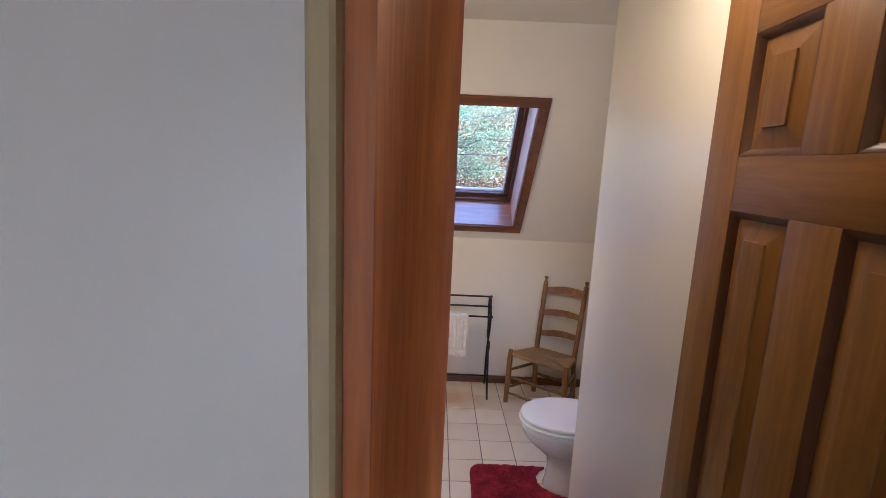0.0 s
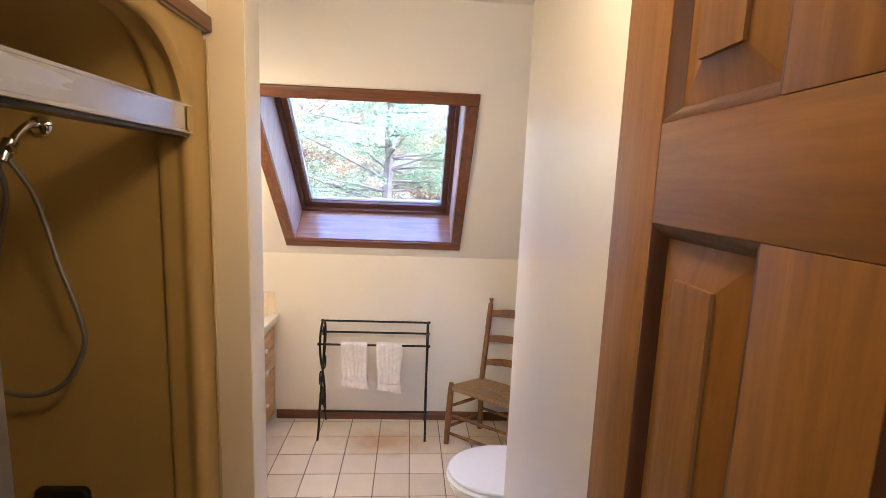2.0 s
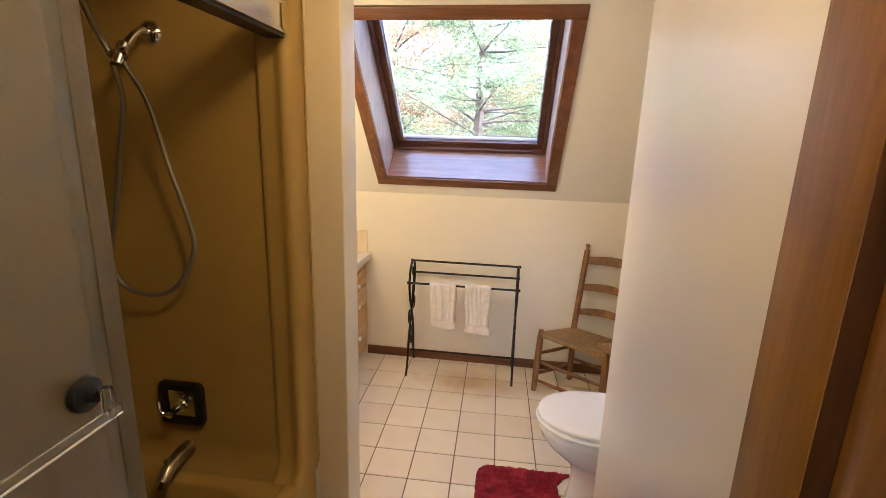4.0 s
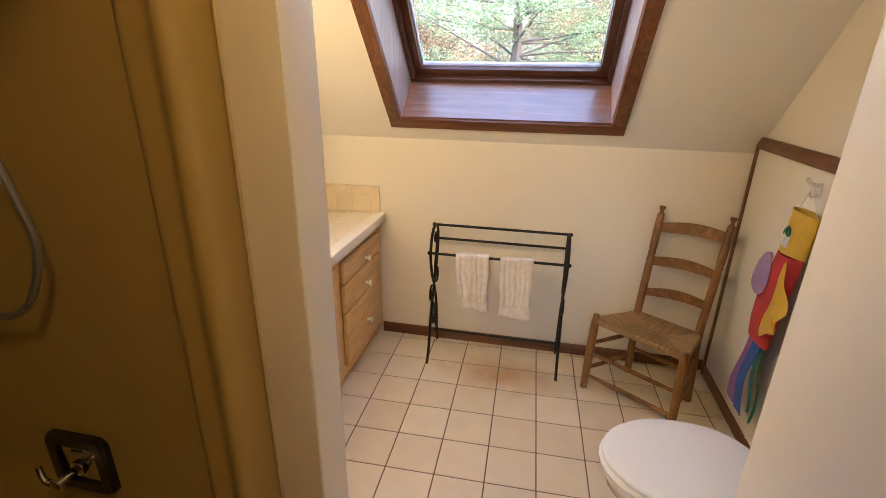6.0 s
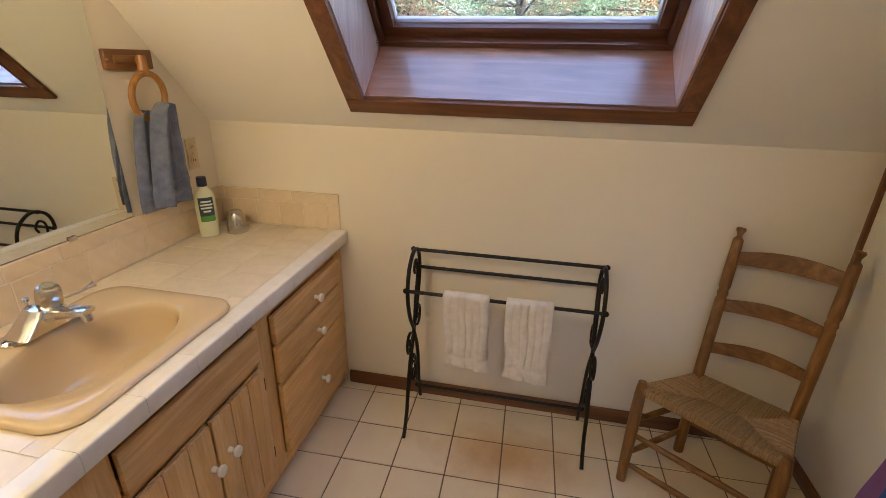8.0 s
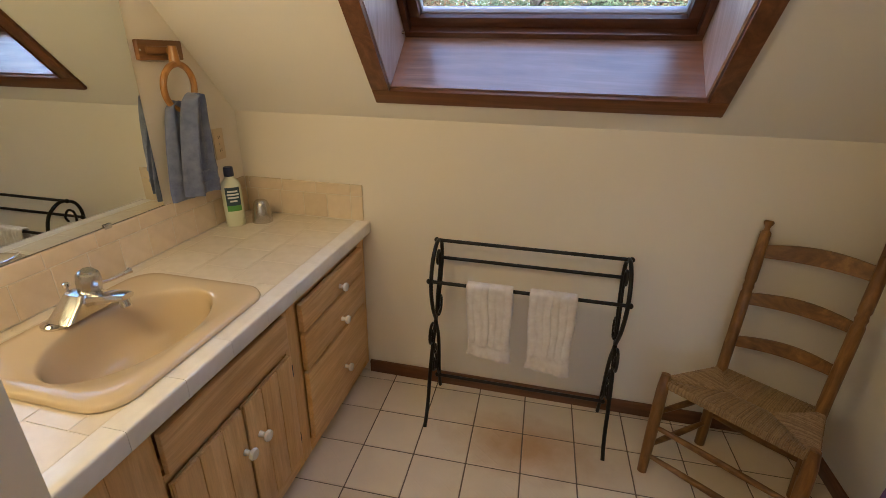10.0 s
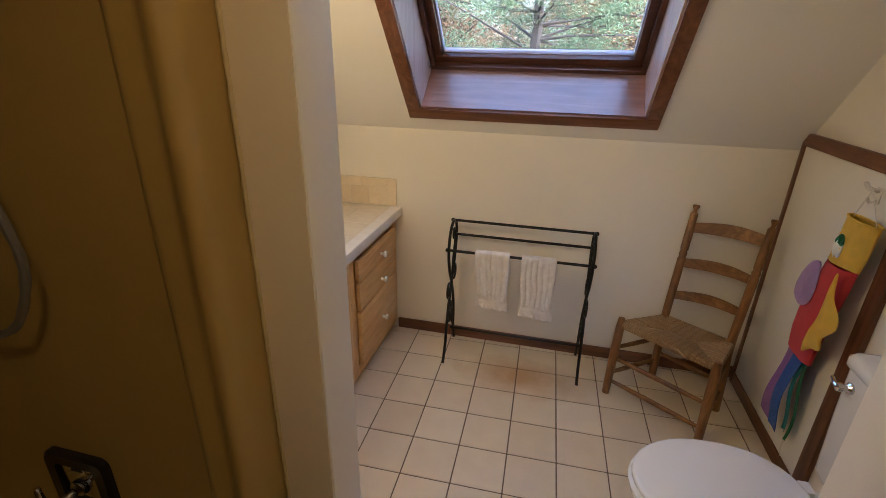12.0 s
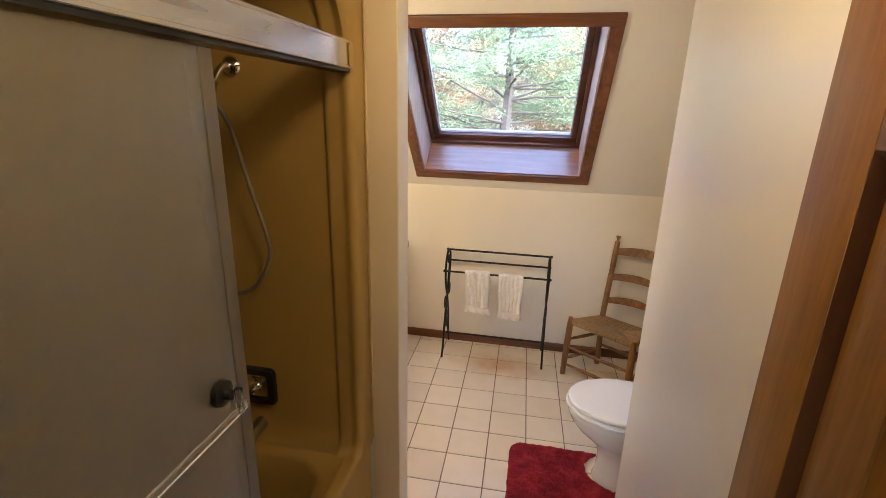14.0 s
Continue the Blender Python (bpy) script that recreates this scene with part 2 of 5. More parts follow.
def glazed(name, a, b, rough=0.16):
    m, t, p = shader(name, a, rough, Coat_Weight=0.3)
    info = t.nodes.new("ShaderNodeObjectInfo")
    tone = ramp(t, info.outputs["Random"], (0, a), (1, b))
    mott = ramp(t, noisy(t, coords(t), 24, 4), (0.3, (0.92, 0.9, 0.87)), (0.7, (1.03, 1.03, 1.03)))
    t.links.new(mixed(t, "MULTIPLY", 0.8, tone, mott), p.inputs["Base Color"])
    bumped(t, p, noisy(t, coords(t), 18, 2), 0.12, 0.002)
    return m


M_WTILE = glazed("tan_wall_tile", (0.69, 0.57, 0.40), (0.76, 0.64, 0.47))
M_CTILE = glazed("cream_counter_tile", (0.73, 0.65, 0.50), (0.79, 0.72, 0.57), 0.22)
# whiter than the top tiles: the skylight's gloss is put into this colour
M_VCAP = glazed("cream_edge_tile", (0.80, 0.77, 0.70), (0.83, 0.80, 0.74), 0.14)


def cloth(name, a, b, scale=420, sheen=0.3):
    m, t, p = shader(name, a, 0.95, Sheen_Weight=sheen)
    v = coords(t)
    col = ramp(t, noisy(t, v, 35, 4), (0.3, a), (0.7, b))
    h = noisy(t, v, scale, 3, 0.7)
    t.links.new(col, p.inputs["Base Color"])
    bumped(t, p, h, 0.9, 0.003)
    return m


M_TOWEL = cloth("white_terry", (0.68, 0.625, 0.595), (0.80, 0.765, 0.745))
M_BLUE = cloth("slate_blue_terry", (0.115, 0.140, 0.240), (0.195, 0.228, 0.365))
M_RUG, _t, _p = shader("crimson_shag", (0.20, 0.006, 0.012), 0.95)
_v = coords(_t)
_t.links.new(ramp(_t, noisy(_t, _v, 13, 6, 0.65), (0.3, (0.17, 0.003, 0.012)), (0.52, (0.30, 0.007, 0.022)), (0.72, (0.50, 0.035, 0.040))), _p.inputs["Base Color"])
bumped(_t, _p, noisy(_t, _v, 160, 4, 0.7), 1.0, 0.01)
M_NYLON = {k: cloth(k + "_nylon", c, tuple(min(1, x * 1.15) for x in c), 700, 0.1) for k, c in {
    "yellow": (0.72, 0.46, 0.03), "red": (0.52, 0.030, 0.030), "lilac": (0.36, 0.24, 0.47), "purple": (0.26, 0.11, 0.33),
    "blue": (0.02, 0.085, 0.36), "teal": (0.02, 0.24, 0.25), "green": (0.02, 0.16, 0.075), "white": (0.78, 0.78, 0.74)}.items()}
M_CORD = cloth("white_cord", (0.70, 0.68, 0.62), (0.76, 0.74, 0.7))

# woven rush
M_RUSH, _t, _p = shader("twisted_rush", (0.30, 0.20, 0.10), 0.40)
_v = coords(_t)
_g = _t.nodes.new("ShaderNodeNewGeometry")
_strand = ramp(_t, _g.outputs["Random Per Island"], (0, (0.25, 0.155, 0.065)), (0.5, (0.33, 0.215, 0.095)), (1, (0.43, 0.295, 0.14)))
_t.links.new(mixed(_t, "MULTIPLY", 0.7, _strand, ramp(_t, noisy(_t, _v, 130, 4, 0.75), (0.3, (0.55, 0.50, 0.44)), (0.7, (1.2, 1.18, 1.14)))), _p.inputs["Base Color"])
bumped(_t, _p, noisy(_t, _v, 300, 3), 0.6, 0.002)

M_BOTTLE, _t, _p = shader("pale_green_plastic", (0.70, 0.73, 0.55), 0.35)
M_CAP, _t, _p = shader("navy_cap_plastic", (0.012, 0.022, 0.075), 0.35)
M_LABEL, _t, _p = shader("dark_label", (0.025, 0.06, 0.085), 0.4)
M_GREENLABEL, _t, _p = shader("green_label", (0.10, 0.30, 0.06), 0.4)
M_PRINT, _t, _p = shader("pale_print", (0.70, 0.74, 0.70), 0.5)
M_BARK = paint("pine_bark", (0.060, 0.047, 0.040), 0.9, 0.4, 40, 1.0)
M_GROUND = paint("leafy_ground", (0.16, 0.13, 0.075), 0.95, 0.4, 3, 0.5)


def foliage(name, *stops):
    """Thin leaves: part of the light that falls on them shines through."""
    m, t, p = shader(name, stops[0][1], 0.6)
    g = t.nodes.new("ShaderNodeNewGeometry")
    col = ramp(t, g.outputs["Random Per Island"], *stops)
    t.links.new(col, p.inputs["Base Color"])
    thin = t.nodes.new("ShaderNodeBsdfTranslucent")
    t.links.new(col, thin.inputs["Color"])
    mix = t.nodes.new("ShaderNodeMixShader")
    mix.inputs[0].default_value = 0.5
    t.links.new(p.outputs[0], mix.inputs[1])
    t.links.new(thin.outputs[0], mix.inputs[2])
    t.links.new(mix.outputs[0], t.nodes["Material Output"].inputs["Surface"])
    return m


M_PINE = foliage("pine_needles", (0, (0.12, 0.18, 0.09)), (1, (0.20, 0.25, 0.14)))
M_LEAF = foliage("autumn_leaves", (0, (0.28, 0.145, 0.075)), (0.6, (0.35, 0.22, 0.12)), (1, (0.22, 0.21, 0.10)))


# ---- building helpers ----
def thing(name, base, label, category, group="", kind=""):
    ob = new(name)
    ob.empty_display_size = 0.05
    ob.location = base
    return tagged(ob, label, category, group, kind)


def mesh_of(name, bm, material, smooth=None):
    bmesh.ops.recalc_face_normals(bm, faces=bm.faces)
    me = bpy.data.meshes.new(name)
    bm.to_mesh(me)
    bm.free()
    me.materials.append(material)
    if smooth is not None:
        me.shade_smooth()
        me.set_sharp_from_angle(angle=radians(smooth))
    return me


def root_base(parent):
    base = Vector((0, 0, 0))
    while parent:
        base = base + parent.location
        parent = parent.parent
    return base


def part(name, bm, material, parent, label="", smooth=35):
    """Links a bmesh, drawn in world places, as one mesh under a thing or a part."""
    me = mesh_of(name, bm, material, smooth)
    me.transform(Matrix.Translation(-root_base(parent)))
    ob = new(name, me)
    ob.parent = parent
    return tagged(ob, label)


def setting(name, bm, material, label="", category="", smooth=30):
    return tagged(new(name, mesh_of(name, bm, material, smooth)), label, category, "", "structure")


def box(bm, x0, x1, y0, y1, z0, z1, bevel=0.0, m=None, seg=2):
    r = bmesh.ops.create_cube(bm, size=1, matrix=Matrix.Translation(((x0 + x1) / 2, (y0 + y1) / 2, (z0 + z1) / 2)) @ Matrix.Diagonal((abs(x1 - x0), abs(y1 - y0), abs(z1 - z0), 1)))
    vs = r["verts"]
    if bevel:
        es = list({e for v in vs for e in v.link_edges})
        b = bmesh.ops.bevel(bm, geom=es, offset=bevel, segments=seg, profile=0.6, affect="EDGES")
        vs = list({v for f in b["faces"] for v in f.verts} | {v for v in vs if v.is_valid})
    if m is not None:
        bmesh.ops.transform(bm, matrix=m, verts=[v for v in vs if v.is_valid])
    return bm


def boxed(*a, **k):
    return box(bmesh.new(), *a, **k)


def loft(bm, rings, close=True, cap0=True, cap1=True):
    """Skins rings of equal length."""
    rows = [[bm.verts.new(p) for p in ring] for ring in rings]
    n = len(rows[0])
    for a, b in zip(rows, rows[1:]):
        for i in range(n if close else n - 1):
            bm.faces.new((a[i], a[(i + 1) % n], b[(i + 1) % n], b[i]))
    if cap0 and close:
        bm.faces.new(rows[0][::-1])
    if cap1 and close:
        bm.faces.new(rows[-1])
    return bm


def tube(bm, pts, radius, seg=10):
    """A round bar along points; radius is a number or a function of 0..1."""
    pts = [Vector(p) for p in pts]
    rings, side = [], None
    for i, p in enumerate(pts):
        d = (pts[min(i + 1, len(pts) - 1)] - pts[max(i - 1, 0)]).normalized()
        if side is None:
            side = d.orthogonal().normalized()
        side = (side - d * side.dot(d)).normalized()
        up = d.cross(side)
        r = radius(i / (len(pts) - 1)) if callable(radius) else radius
        rings.append([p + r * (math.cos(a) * side + math.sin(a) * up) for a in (2 * math.pi * k / seg for k in range(seg))])
    return loft(bm, rings)


def curve(pts, n=8):
    """Points of a smooth curve through the given ones."""
    P = [Vector(p) for p in pts]
    P = [2 * P[0] - P[1], *P, 2 * P[-1] - P[-2]]
    out = []
    for i in range(1, len(P) - 2):
        for k in range(n):
            t = k / n
            a, b, c, d = P[i - 1:i + 3]
            out.append(0.5 * (2 * b + (c - a) * t + (2 * a - 5 * b + 4 * c - d) * t * t + (3 * b - a - 3 * c + d) * t ** 3))
    return out + [P[-2]]


def lathe(bm, profile, m=None, seg=20):
    """Turns (radius, height) pairs about z, placed by m."""
    m = m or Matrix()
    return loft(bm, [[m @ Vector((max(r, 0.0002) * math.cos(a), max(r, 0.0002) * math.sin(a), h)) for a in (2 * math.pi * k / seg for k in range(seg))] for r, h in profile])


def rounded(x0, x1, y0, y1, r, n=5):
    """Outline of a rectangle with round corners, as 2D points."""
    out = []
    for cx, cy, a0 in ((x1 - r, y1 - r, 0), (x0 + r, y1 - r, 90), (x0 + r, y0 + r, 180), (x1 - r, y0 + r, 270)):
        out += [(cx + r * math.cos(radians(a0 + 90 * k / n)), cy + r * math.sin(radians(a0 + 90 * k / n))) for k in range(n + 1)]
    return out


def shared(name, me, place, parent, turn=None):
    ob = new(name, me)
    ob.parent = parent
    ob.location = Vector(place) - root_base(parent)
    if turn:
        ob.rotation_euler = [radians(a) for a in turn]
    return ob


# ---- the plan ----
NORTH, WEST, EAST = 3.54, -1.14, 1.22       # the room's walls
CEIL = 2.40
ENTRY_E, ENTRY_END = 0.682, 1.921           # wall beside the open door
PART_X, PART_0, PART_1 = -0.155, 1.863, 1.981   # wall between tub and vanity
TUB_X = -0.267
DOOR_0, DOOR_1 = 0.24, 0.365                # wall with the doorway
KNEE = 1.17
UP = Vector((0, -0.672, 0.740)).normalized()
OUT = Vector((0, 0.740, 0.672)).normalized()
SLOPE = Matrix((( 1, 0, 0, 0), (0, UP.y, OUT.y, NORTH), (0, UP.z, OUT.z, KNEE), (0, 0, 0, 1)))   # (u, v, w) on the sloped ceiling
TOP_V = (CEIL - KNEE) / UP.z


def sloped(bm, u0, u1, v0, v1, w0, w1, bevel=0.0):
    return box(bm, u0, u1, v0, v1, w0, w1, bevel, SLOPE)


# ---- structure ----
floor = setting("floor", boxed(-1.3, 1.34, 0.365, 3.66, -0.12, -0.003), M_GROUT, "floor of beige square tiles with dark grout", "floor")
setting("floor_hall", boxed(-1.7, 1.7, -2.3, 0.365, -0.12, 0.004), M_CARPET, "brown hall carpet", "floor")
setting("wall_north", boxed(WEST - 0.1, EAST + 0.1, NORTH, NORTH + 0.12, -0.1, KNEE), M_WALL, "low cream knee wall under the sloped ceiling", "wall")


def gable(x0, x1, y0):
    """A side wall whose top follows the ceiling."""
    prof = [(y0, -0.1), (NORTH + 0.12, -0.1), (NORTH + 0.12, KNEE), (NORTH, KNEE), (NORTH + UP.y * TOP_V, CEIL), (y0, CEIL)]
    return loft(bmesh.new(), [[(x, y, z) for y, z in prof] for x in (x0, x1)])


setting("wall_west", gable(WEST - 0.1, WEST, 1.9), M_WALL, "cream wall behind the vanity", "wall")
setting("wall_east", gable(EAST, EAST + 0.1, 1.8), M_WALL, "cream gable wall with an access door", "wall")
setting("wall_partition", boxed(WEST, PART_X, PART_0, PART_1, -0.1, CEIL, 0.004), M_WALL, "cream wall end between bathtub and vanity", "wall")
# thin strip over the partition's south face, yellower than the wall paint
setting("end_board", boxed(TUB_X + 0.006, PART_X - 0.003, PART_0 - 0.004, PART_0 - 0.0005, 0.0, CEIL, 0.001), M_END, "yellower cream strip on the wall end beside the bathtub", "trim")
setting("wall_entry", boxed(ENTRY_E, ENTRY_E + 0.1, DOOR_1, ENTRY_END, -0.1, CEIL, 0.004), M_WALL, "cream wall beside the open door", "wall")
setting("wall_toilet", boxed(ENTRY_E + 0.1, EAST, ENTRY_END - 0.1, ENTRY_END - 0.003, -0.1, CEIL), M_WALL, "cream wall beside the toilet", "wall")
setting("wall_tub_west", boxed(WEST - 0.1, WEST, DOOR_1, 1.9, -0.1, CEIL), M_WALL, "cream wall behind the bathtub", "wall")
setting("wall_tub_header", boxed(TUB_X - 0.10, TUB_X + 0.010, DOOR_1, PART_0, 2.075, CEIL), M_WALL, "cream wall above the shower", "wall")
JAMB_L, JAMB_R, HEAD = 0.045, 0.628, 2.075
bm = boxed(-1.7, JAMB_L - 0.018, DOOR_0, DOOR_1, -0.1, CEIL, 0.006)
box(bm, JAMB_R + 0.018, 1.7, DOOR_0, DOOR_1, -0.1, CEIL)
box(bm, JAMB_L - 0.018, JAMB_R + 0.018, DOOR_0, DOOR_1, HEAD + 0.018, CEIL)
setting("wall_south", bm, M_WALL, "cream wall with the bathroom doorway", "wall")
bm = boxed(-1.7, 1.7, -2.4, -2.3, -0.1, 0.7)
box(bm, -1.7, 1.7, -2.4, -2.3, 2.0, CEIL)
box(bm, -1.7, -0.45, -2.4, -2.3, 0.7, 2.0)
box(bm, 0.55, 1.7, -2.4, -2.3, 0.7, 2.0)
setting("wall_hall_south", bm, M_WALL, "hall wall with a window opening", "wall")
# added out of view, only to block sun from the hall opening
setting("porch_roof", boxed(-1.8, 1.8, -4.0, -2.4, 2.02, 2.12), M_CEIL, "unseen slab added to keep the sun out of the hall window", "roof")
setting("wall_hall_east", boxed(1.7, 1.8, -2.4, 0.365, -0.1, CEIL), M_WALL, "plain hall wall", "wall")
setting("wall_hall_west", boxed(-1.8, -1.7, -2.4, 0.365, -0.1, CEIL), M_WALL, "plain hall wall", "wall")
bm = boxed(-1.8, 1.8, -2.4, NORTH + UP.y * TOP_V, CEIL, CEIL + 0.1)
setting("ceiling", bm, M_CEIL, "flat painted ceiling", "ceiling")

# sloped ceiling with the skylight's opening
U0, U1, V0, V1 = -0.446, 0.570, 0.151, 1.195     # opening
SHAFT = 0.29
outer = ((WEST - 0.1, -0.04), (EAST + 0.1, -0.04), (EAST + 0.1, TOP_V + 0.1), (WEST - 0.1, TOP_V + 0.1))
inner = ((U0, V0), (U1, V0), (U1, V1), (U0, V1))
rings = [[SLOPE @ Vector((u, v, w)) for u, v in edge] for edge, w in ((outer, 0.0), (inner, 0.0), (inner, SHAFT + 0.03), (outer, SHAFT + 0.03), (outer, 0.0))]
bm = loft(bmesh.new(), rings, cap0=False, cap1=False)
bmesh.ops.remove_doubles(bm, verts=bm.verts, dist=0.0001)
setting("ceiling_slope", bm, M_CEIL, "sloped painted ceiling under the roof", "ceiling")

# skylight
win = thing("window_1", (0.06, NORTH - 0.05, 1.25), "dark-stained wooden roof window in a deep panelled shaft", "window", kind="structure")
TW = 0.055
for nm, a in (("casing", (U0 - TW, U1 + TW, V0 - TW, V0 + 0.006)), ("casing", (U0 - TW, U1 + TW, V1 - 0.006, V1 + TW))):
    part(nm, sloped(bmesh.new(), *a, -0.016, -0.001, 0.004), M_TRIM, win, "brown stained wood casing")
for a in ((U0 - TW, U0 + 0.006, V0 + 0.007, V1 - 0.007), (U1 - 0.006, U1 + TW, V0 + 0.007, V1 - 0.007)):
    part("casing", sloped(bmesh.new(), *a, -0.016, -0.001, 0.004), M_TRIM_Y, win, "brown stained wood casing")
    inner = a[1] if a[0] < 0 else a[0]
    part("casing_bead", sloped(bmesh.new(), min(inner, inner), inner + 0.004, a[2], a[3], -0.02, 0.012), M_TRIM_Y, win)
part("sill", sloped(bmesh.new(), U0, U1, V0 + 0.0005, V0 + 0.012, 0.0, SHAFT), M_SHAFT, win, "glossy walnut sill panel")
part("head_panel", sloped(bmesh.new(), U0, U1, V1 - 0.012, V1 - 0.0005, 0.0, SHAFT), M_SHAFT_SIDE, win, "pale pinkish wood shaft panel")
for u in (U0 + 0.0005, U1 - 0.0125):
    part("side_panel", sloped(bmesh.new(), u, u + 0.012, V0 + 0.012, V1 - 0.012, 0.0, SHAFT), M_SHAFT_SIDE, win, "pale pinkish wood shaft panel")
f0, f1, g0, g1 = U0 + 0.013, U1 - 0.013, V0 + 0.013, V1 - 0.013


def frame_of(bm, u0, u1, v0, v1, wide, w0, w1, bevel=0.003):
    sloped(bm, u0, u1, v0, v0 + wide, w0, w1, bevel)
    sloped(bm, u0, u1, v1 - wide, v1, w0, w1, bevel)
    sloped(bm, u0, u0 + wide, v0 + wide, v1 - wide, w0, w1, bevel)
    sloped(bm, u1 - wide, u1, v0 + wide, v1 - wide, w0, w1, bevel)
    return bm


part("window_frame", frame_of(bmesh.new(), f0, f1, g0, g1, 0.022, 0.235, 0.33), M_SASH, win)
sash = part("sash", frame_of(bmesh.new(), f0 + 0.0225, f1 - 0.0225, g0 + 0.0225, g1 - 0.0225, 0.037, 0.262, 0.325), M_SASH, win, "dark wooden sash")
part("glazing_bead", frame_of(bmesh.new(), f0 + 0.05, f1 - 0.05, g0 + 0.05, g1 - 0.05, 0.014, 0.285, 0.318), M_BEADING, sash)
pane = part("pane", sloped(bmesh.new(), f0 + 0.055, f1 - 0.055, g0 + 0.055, g1 - 0.055, 0.300, 0.304), M_GLASS, sash, "clear glass pane", None)
pane.visible_shadow = False
part("pivot_pin", lathe(bmesh.new(), [(0.004, 0), (0.005, 0.004), (0.002, 0.008)], SLOPE @ pose(U0 + 0.012, V0 + 0.05, 0.215, 0, 90, 0)), M_STEEL, win)

# baseboard and the doorway's jambs
setting("baseboard", boxed(-0.60, EAST - 0.001, NORTH - 0.014, NORTH - 0.001, 0.0, 0.062, 0.003), M_TRIM, "brown stained wooden baseboard", "baseboard")
jamb = thing("door_frame", (JAMB_L, 0.3, 0), "reddish stained wooden door frame", "door frame", kind="structure")
prof = [(JAMB_L - 0.0165, DOOR_1 - 0.010), (JAMB_L - 0.0165, DOOR_0 + 0.004)]
prof += [(JAMB_L - 0.003 + 0.0373 * (1 - math.cos(radians(a))), DOOR_0 + 0.004 + 0.108 * math.sin(radians(a))) for a in range(0, 91, 6)]
prof += [(JAMB_L + 0.0343, DOOR_1 - 0.010)]
part("jamb", loft(bmesh.new(), [[(x, y, z) for x, y in prof] for z in (0.0, HEAD)]), M_JAMB, jamb, "", 40)
part("edge_bead", boxed(JAMB_L - 0.0300, JAMB_L - 0.0168, DOOR_0 - 0.010, DOOR_0 + 0.012, 0, HEAD, 0.006, seg=3), M_BEAD, jamb, "cream painted edge bead")
part("casing", boxed(JAMB_L - 0.05, JAMB_L + 0.016, DOOR_1 + 0.0045, DOOR_1 + 0.022, 0, HEAD + 0.06, 0.005), M_JAMB, jamb)
part("jamb", boxed(JAMB_R, JAMB_R + 0.017, DOOR_0 + 0.004, DOOR_1 - 0.002, 0, HEAD, 0.003), M_JAMB, jamb)
part("head_jamb", boxed(JAMB_L, JAMB_R, DOOR_0 + 0.004, DOOR_1 - 0.002, HEAD, HEAD + 0.017, 0.003), M_JAMB, jamb)


# ---- bathtub with moulded surround ----
def arch(grow):
    """The surround's opening, seen from the front, as (y, z) from foot to foot."""
    y0, y1, top, r = 0.425 - grow, 1.757 + grow, 2.030 + grow, 0.21 + grow * 0.5
    foot = [(0.052, 0.4335), (0.032, 0.441), (0.012, 0.463), (0.0, 0.51)]      # cove down to the rim
    out = [(y1 - d, z) for d, z in foot] + [(y1, 0.8), (y1, 1.2), (y1, 1.6)]
    out += [(y1 - r + r * math.cos(radians(a)), top - r + r * math.sin(radians(a))) for a in range(0, 91, 9)]
    out += [(y0 + r - r * math.cos(radians(a)), top - r + r * math.sin(radians(a))) for a in range(90, -1, -9)]
    return out + [(y0, 1.6), (y0, 1.2), (y0, 0.8)] + [(y0 + d, z) for d, z in foot[::-1]]


def square_arch(inset):
    """Points of the outer edge that belong to those of the arch."""
    y0, y1, top = 0.370 + inset, 1.8622 - inset, 2.073 - inset
    cy, cz = (y0 + y1) / 2, 1.55
    out = []
    for y, z in arch(0.0):
        if z <= 1.6:
            out.append((y1 if y > cy else y0, z if z > 0.44 else 0.40))
            continue
        dy, dz = y - cy, z - cz
        k = min((y1 - cy) / abs(dy) if abs(dy) > 1e-6 else 9, (top - cz) / dz if dz > 1e-6 else 9)
        out.append((cy + dy * k, cz + dz * k))
    return out


tub = thing("bathtub", (-0.65, 1.1, 0), "tan moulded fibreglass bathtub with one-piece shower surround", "bathtub")
rings = [(square_arch(0), TUB_X - 0.012), (square_arch(0.001), TUB_X), (square_arch(0.012), TUB_X + 0.003)]
rings += [(arch(0.046), TUB_X + 0.0035), (arch(0.026), TUB_X + 0.004), (arch(0.012), TUB_X + 0.001), (arch(0.003), TUB_X - 0.007), (arch(-0.001), TUB_X - 0.018), (arch(0.003), TUB_X - 0.030), (arch(0.009), TUB_X - 0.038), (arch(0.010), TUB_X - 0.050)]
rings += [(arch(0.005), -0.344), (arch(0.006), -0.354), (arch(0.010), -0.361), (arch(0.018), -0.365), (arch(0.018), -0.95), (arch(0.0), -1.01), (arch(-0.05), -1.045)]
bm = loft(bmesh.new(), [[(x, y, z) for y, z in ol] for ol, x in rings], close=False)
last = arch(-0.05)
bm.faces.new([bm.verts.new((-1.045, y, z)) for y, z in last])
part("surround", bm, M_TUB, tub, "tan gelcoat wall surround with an arched opening", 40)
rim = []
for z, d in ((0.405, -0.012), (0.428, -0.004), (0.432, 0.010), (0.430, 0.050)):
    rim.append([(x, y, z) for x, y in rounded(-1.05 + d, -0.285 - d * 0.2, 0.415 + d, 1.775 - d, 0.03)])
for z, d, r in ((0.424, 0.0, 0.14), (0.405, 0.012, 0.15), (0.30, 0.030, 0.15), (0.17, 0.075, 0.14), (0.125, 0.12, 0.11), (0.115, 0.17, 0.08)):
    rim.append([(x, y, z) for x, y in rounded(-0.985 + d, -0.365 - d, 0.49 + d, 1.70 - d, r)])
part("basin", loft(bmesh.new(), rim, cap0=False), M_TUB, tub, "", 50)
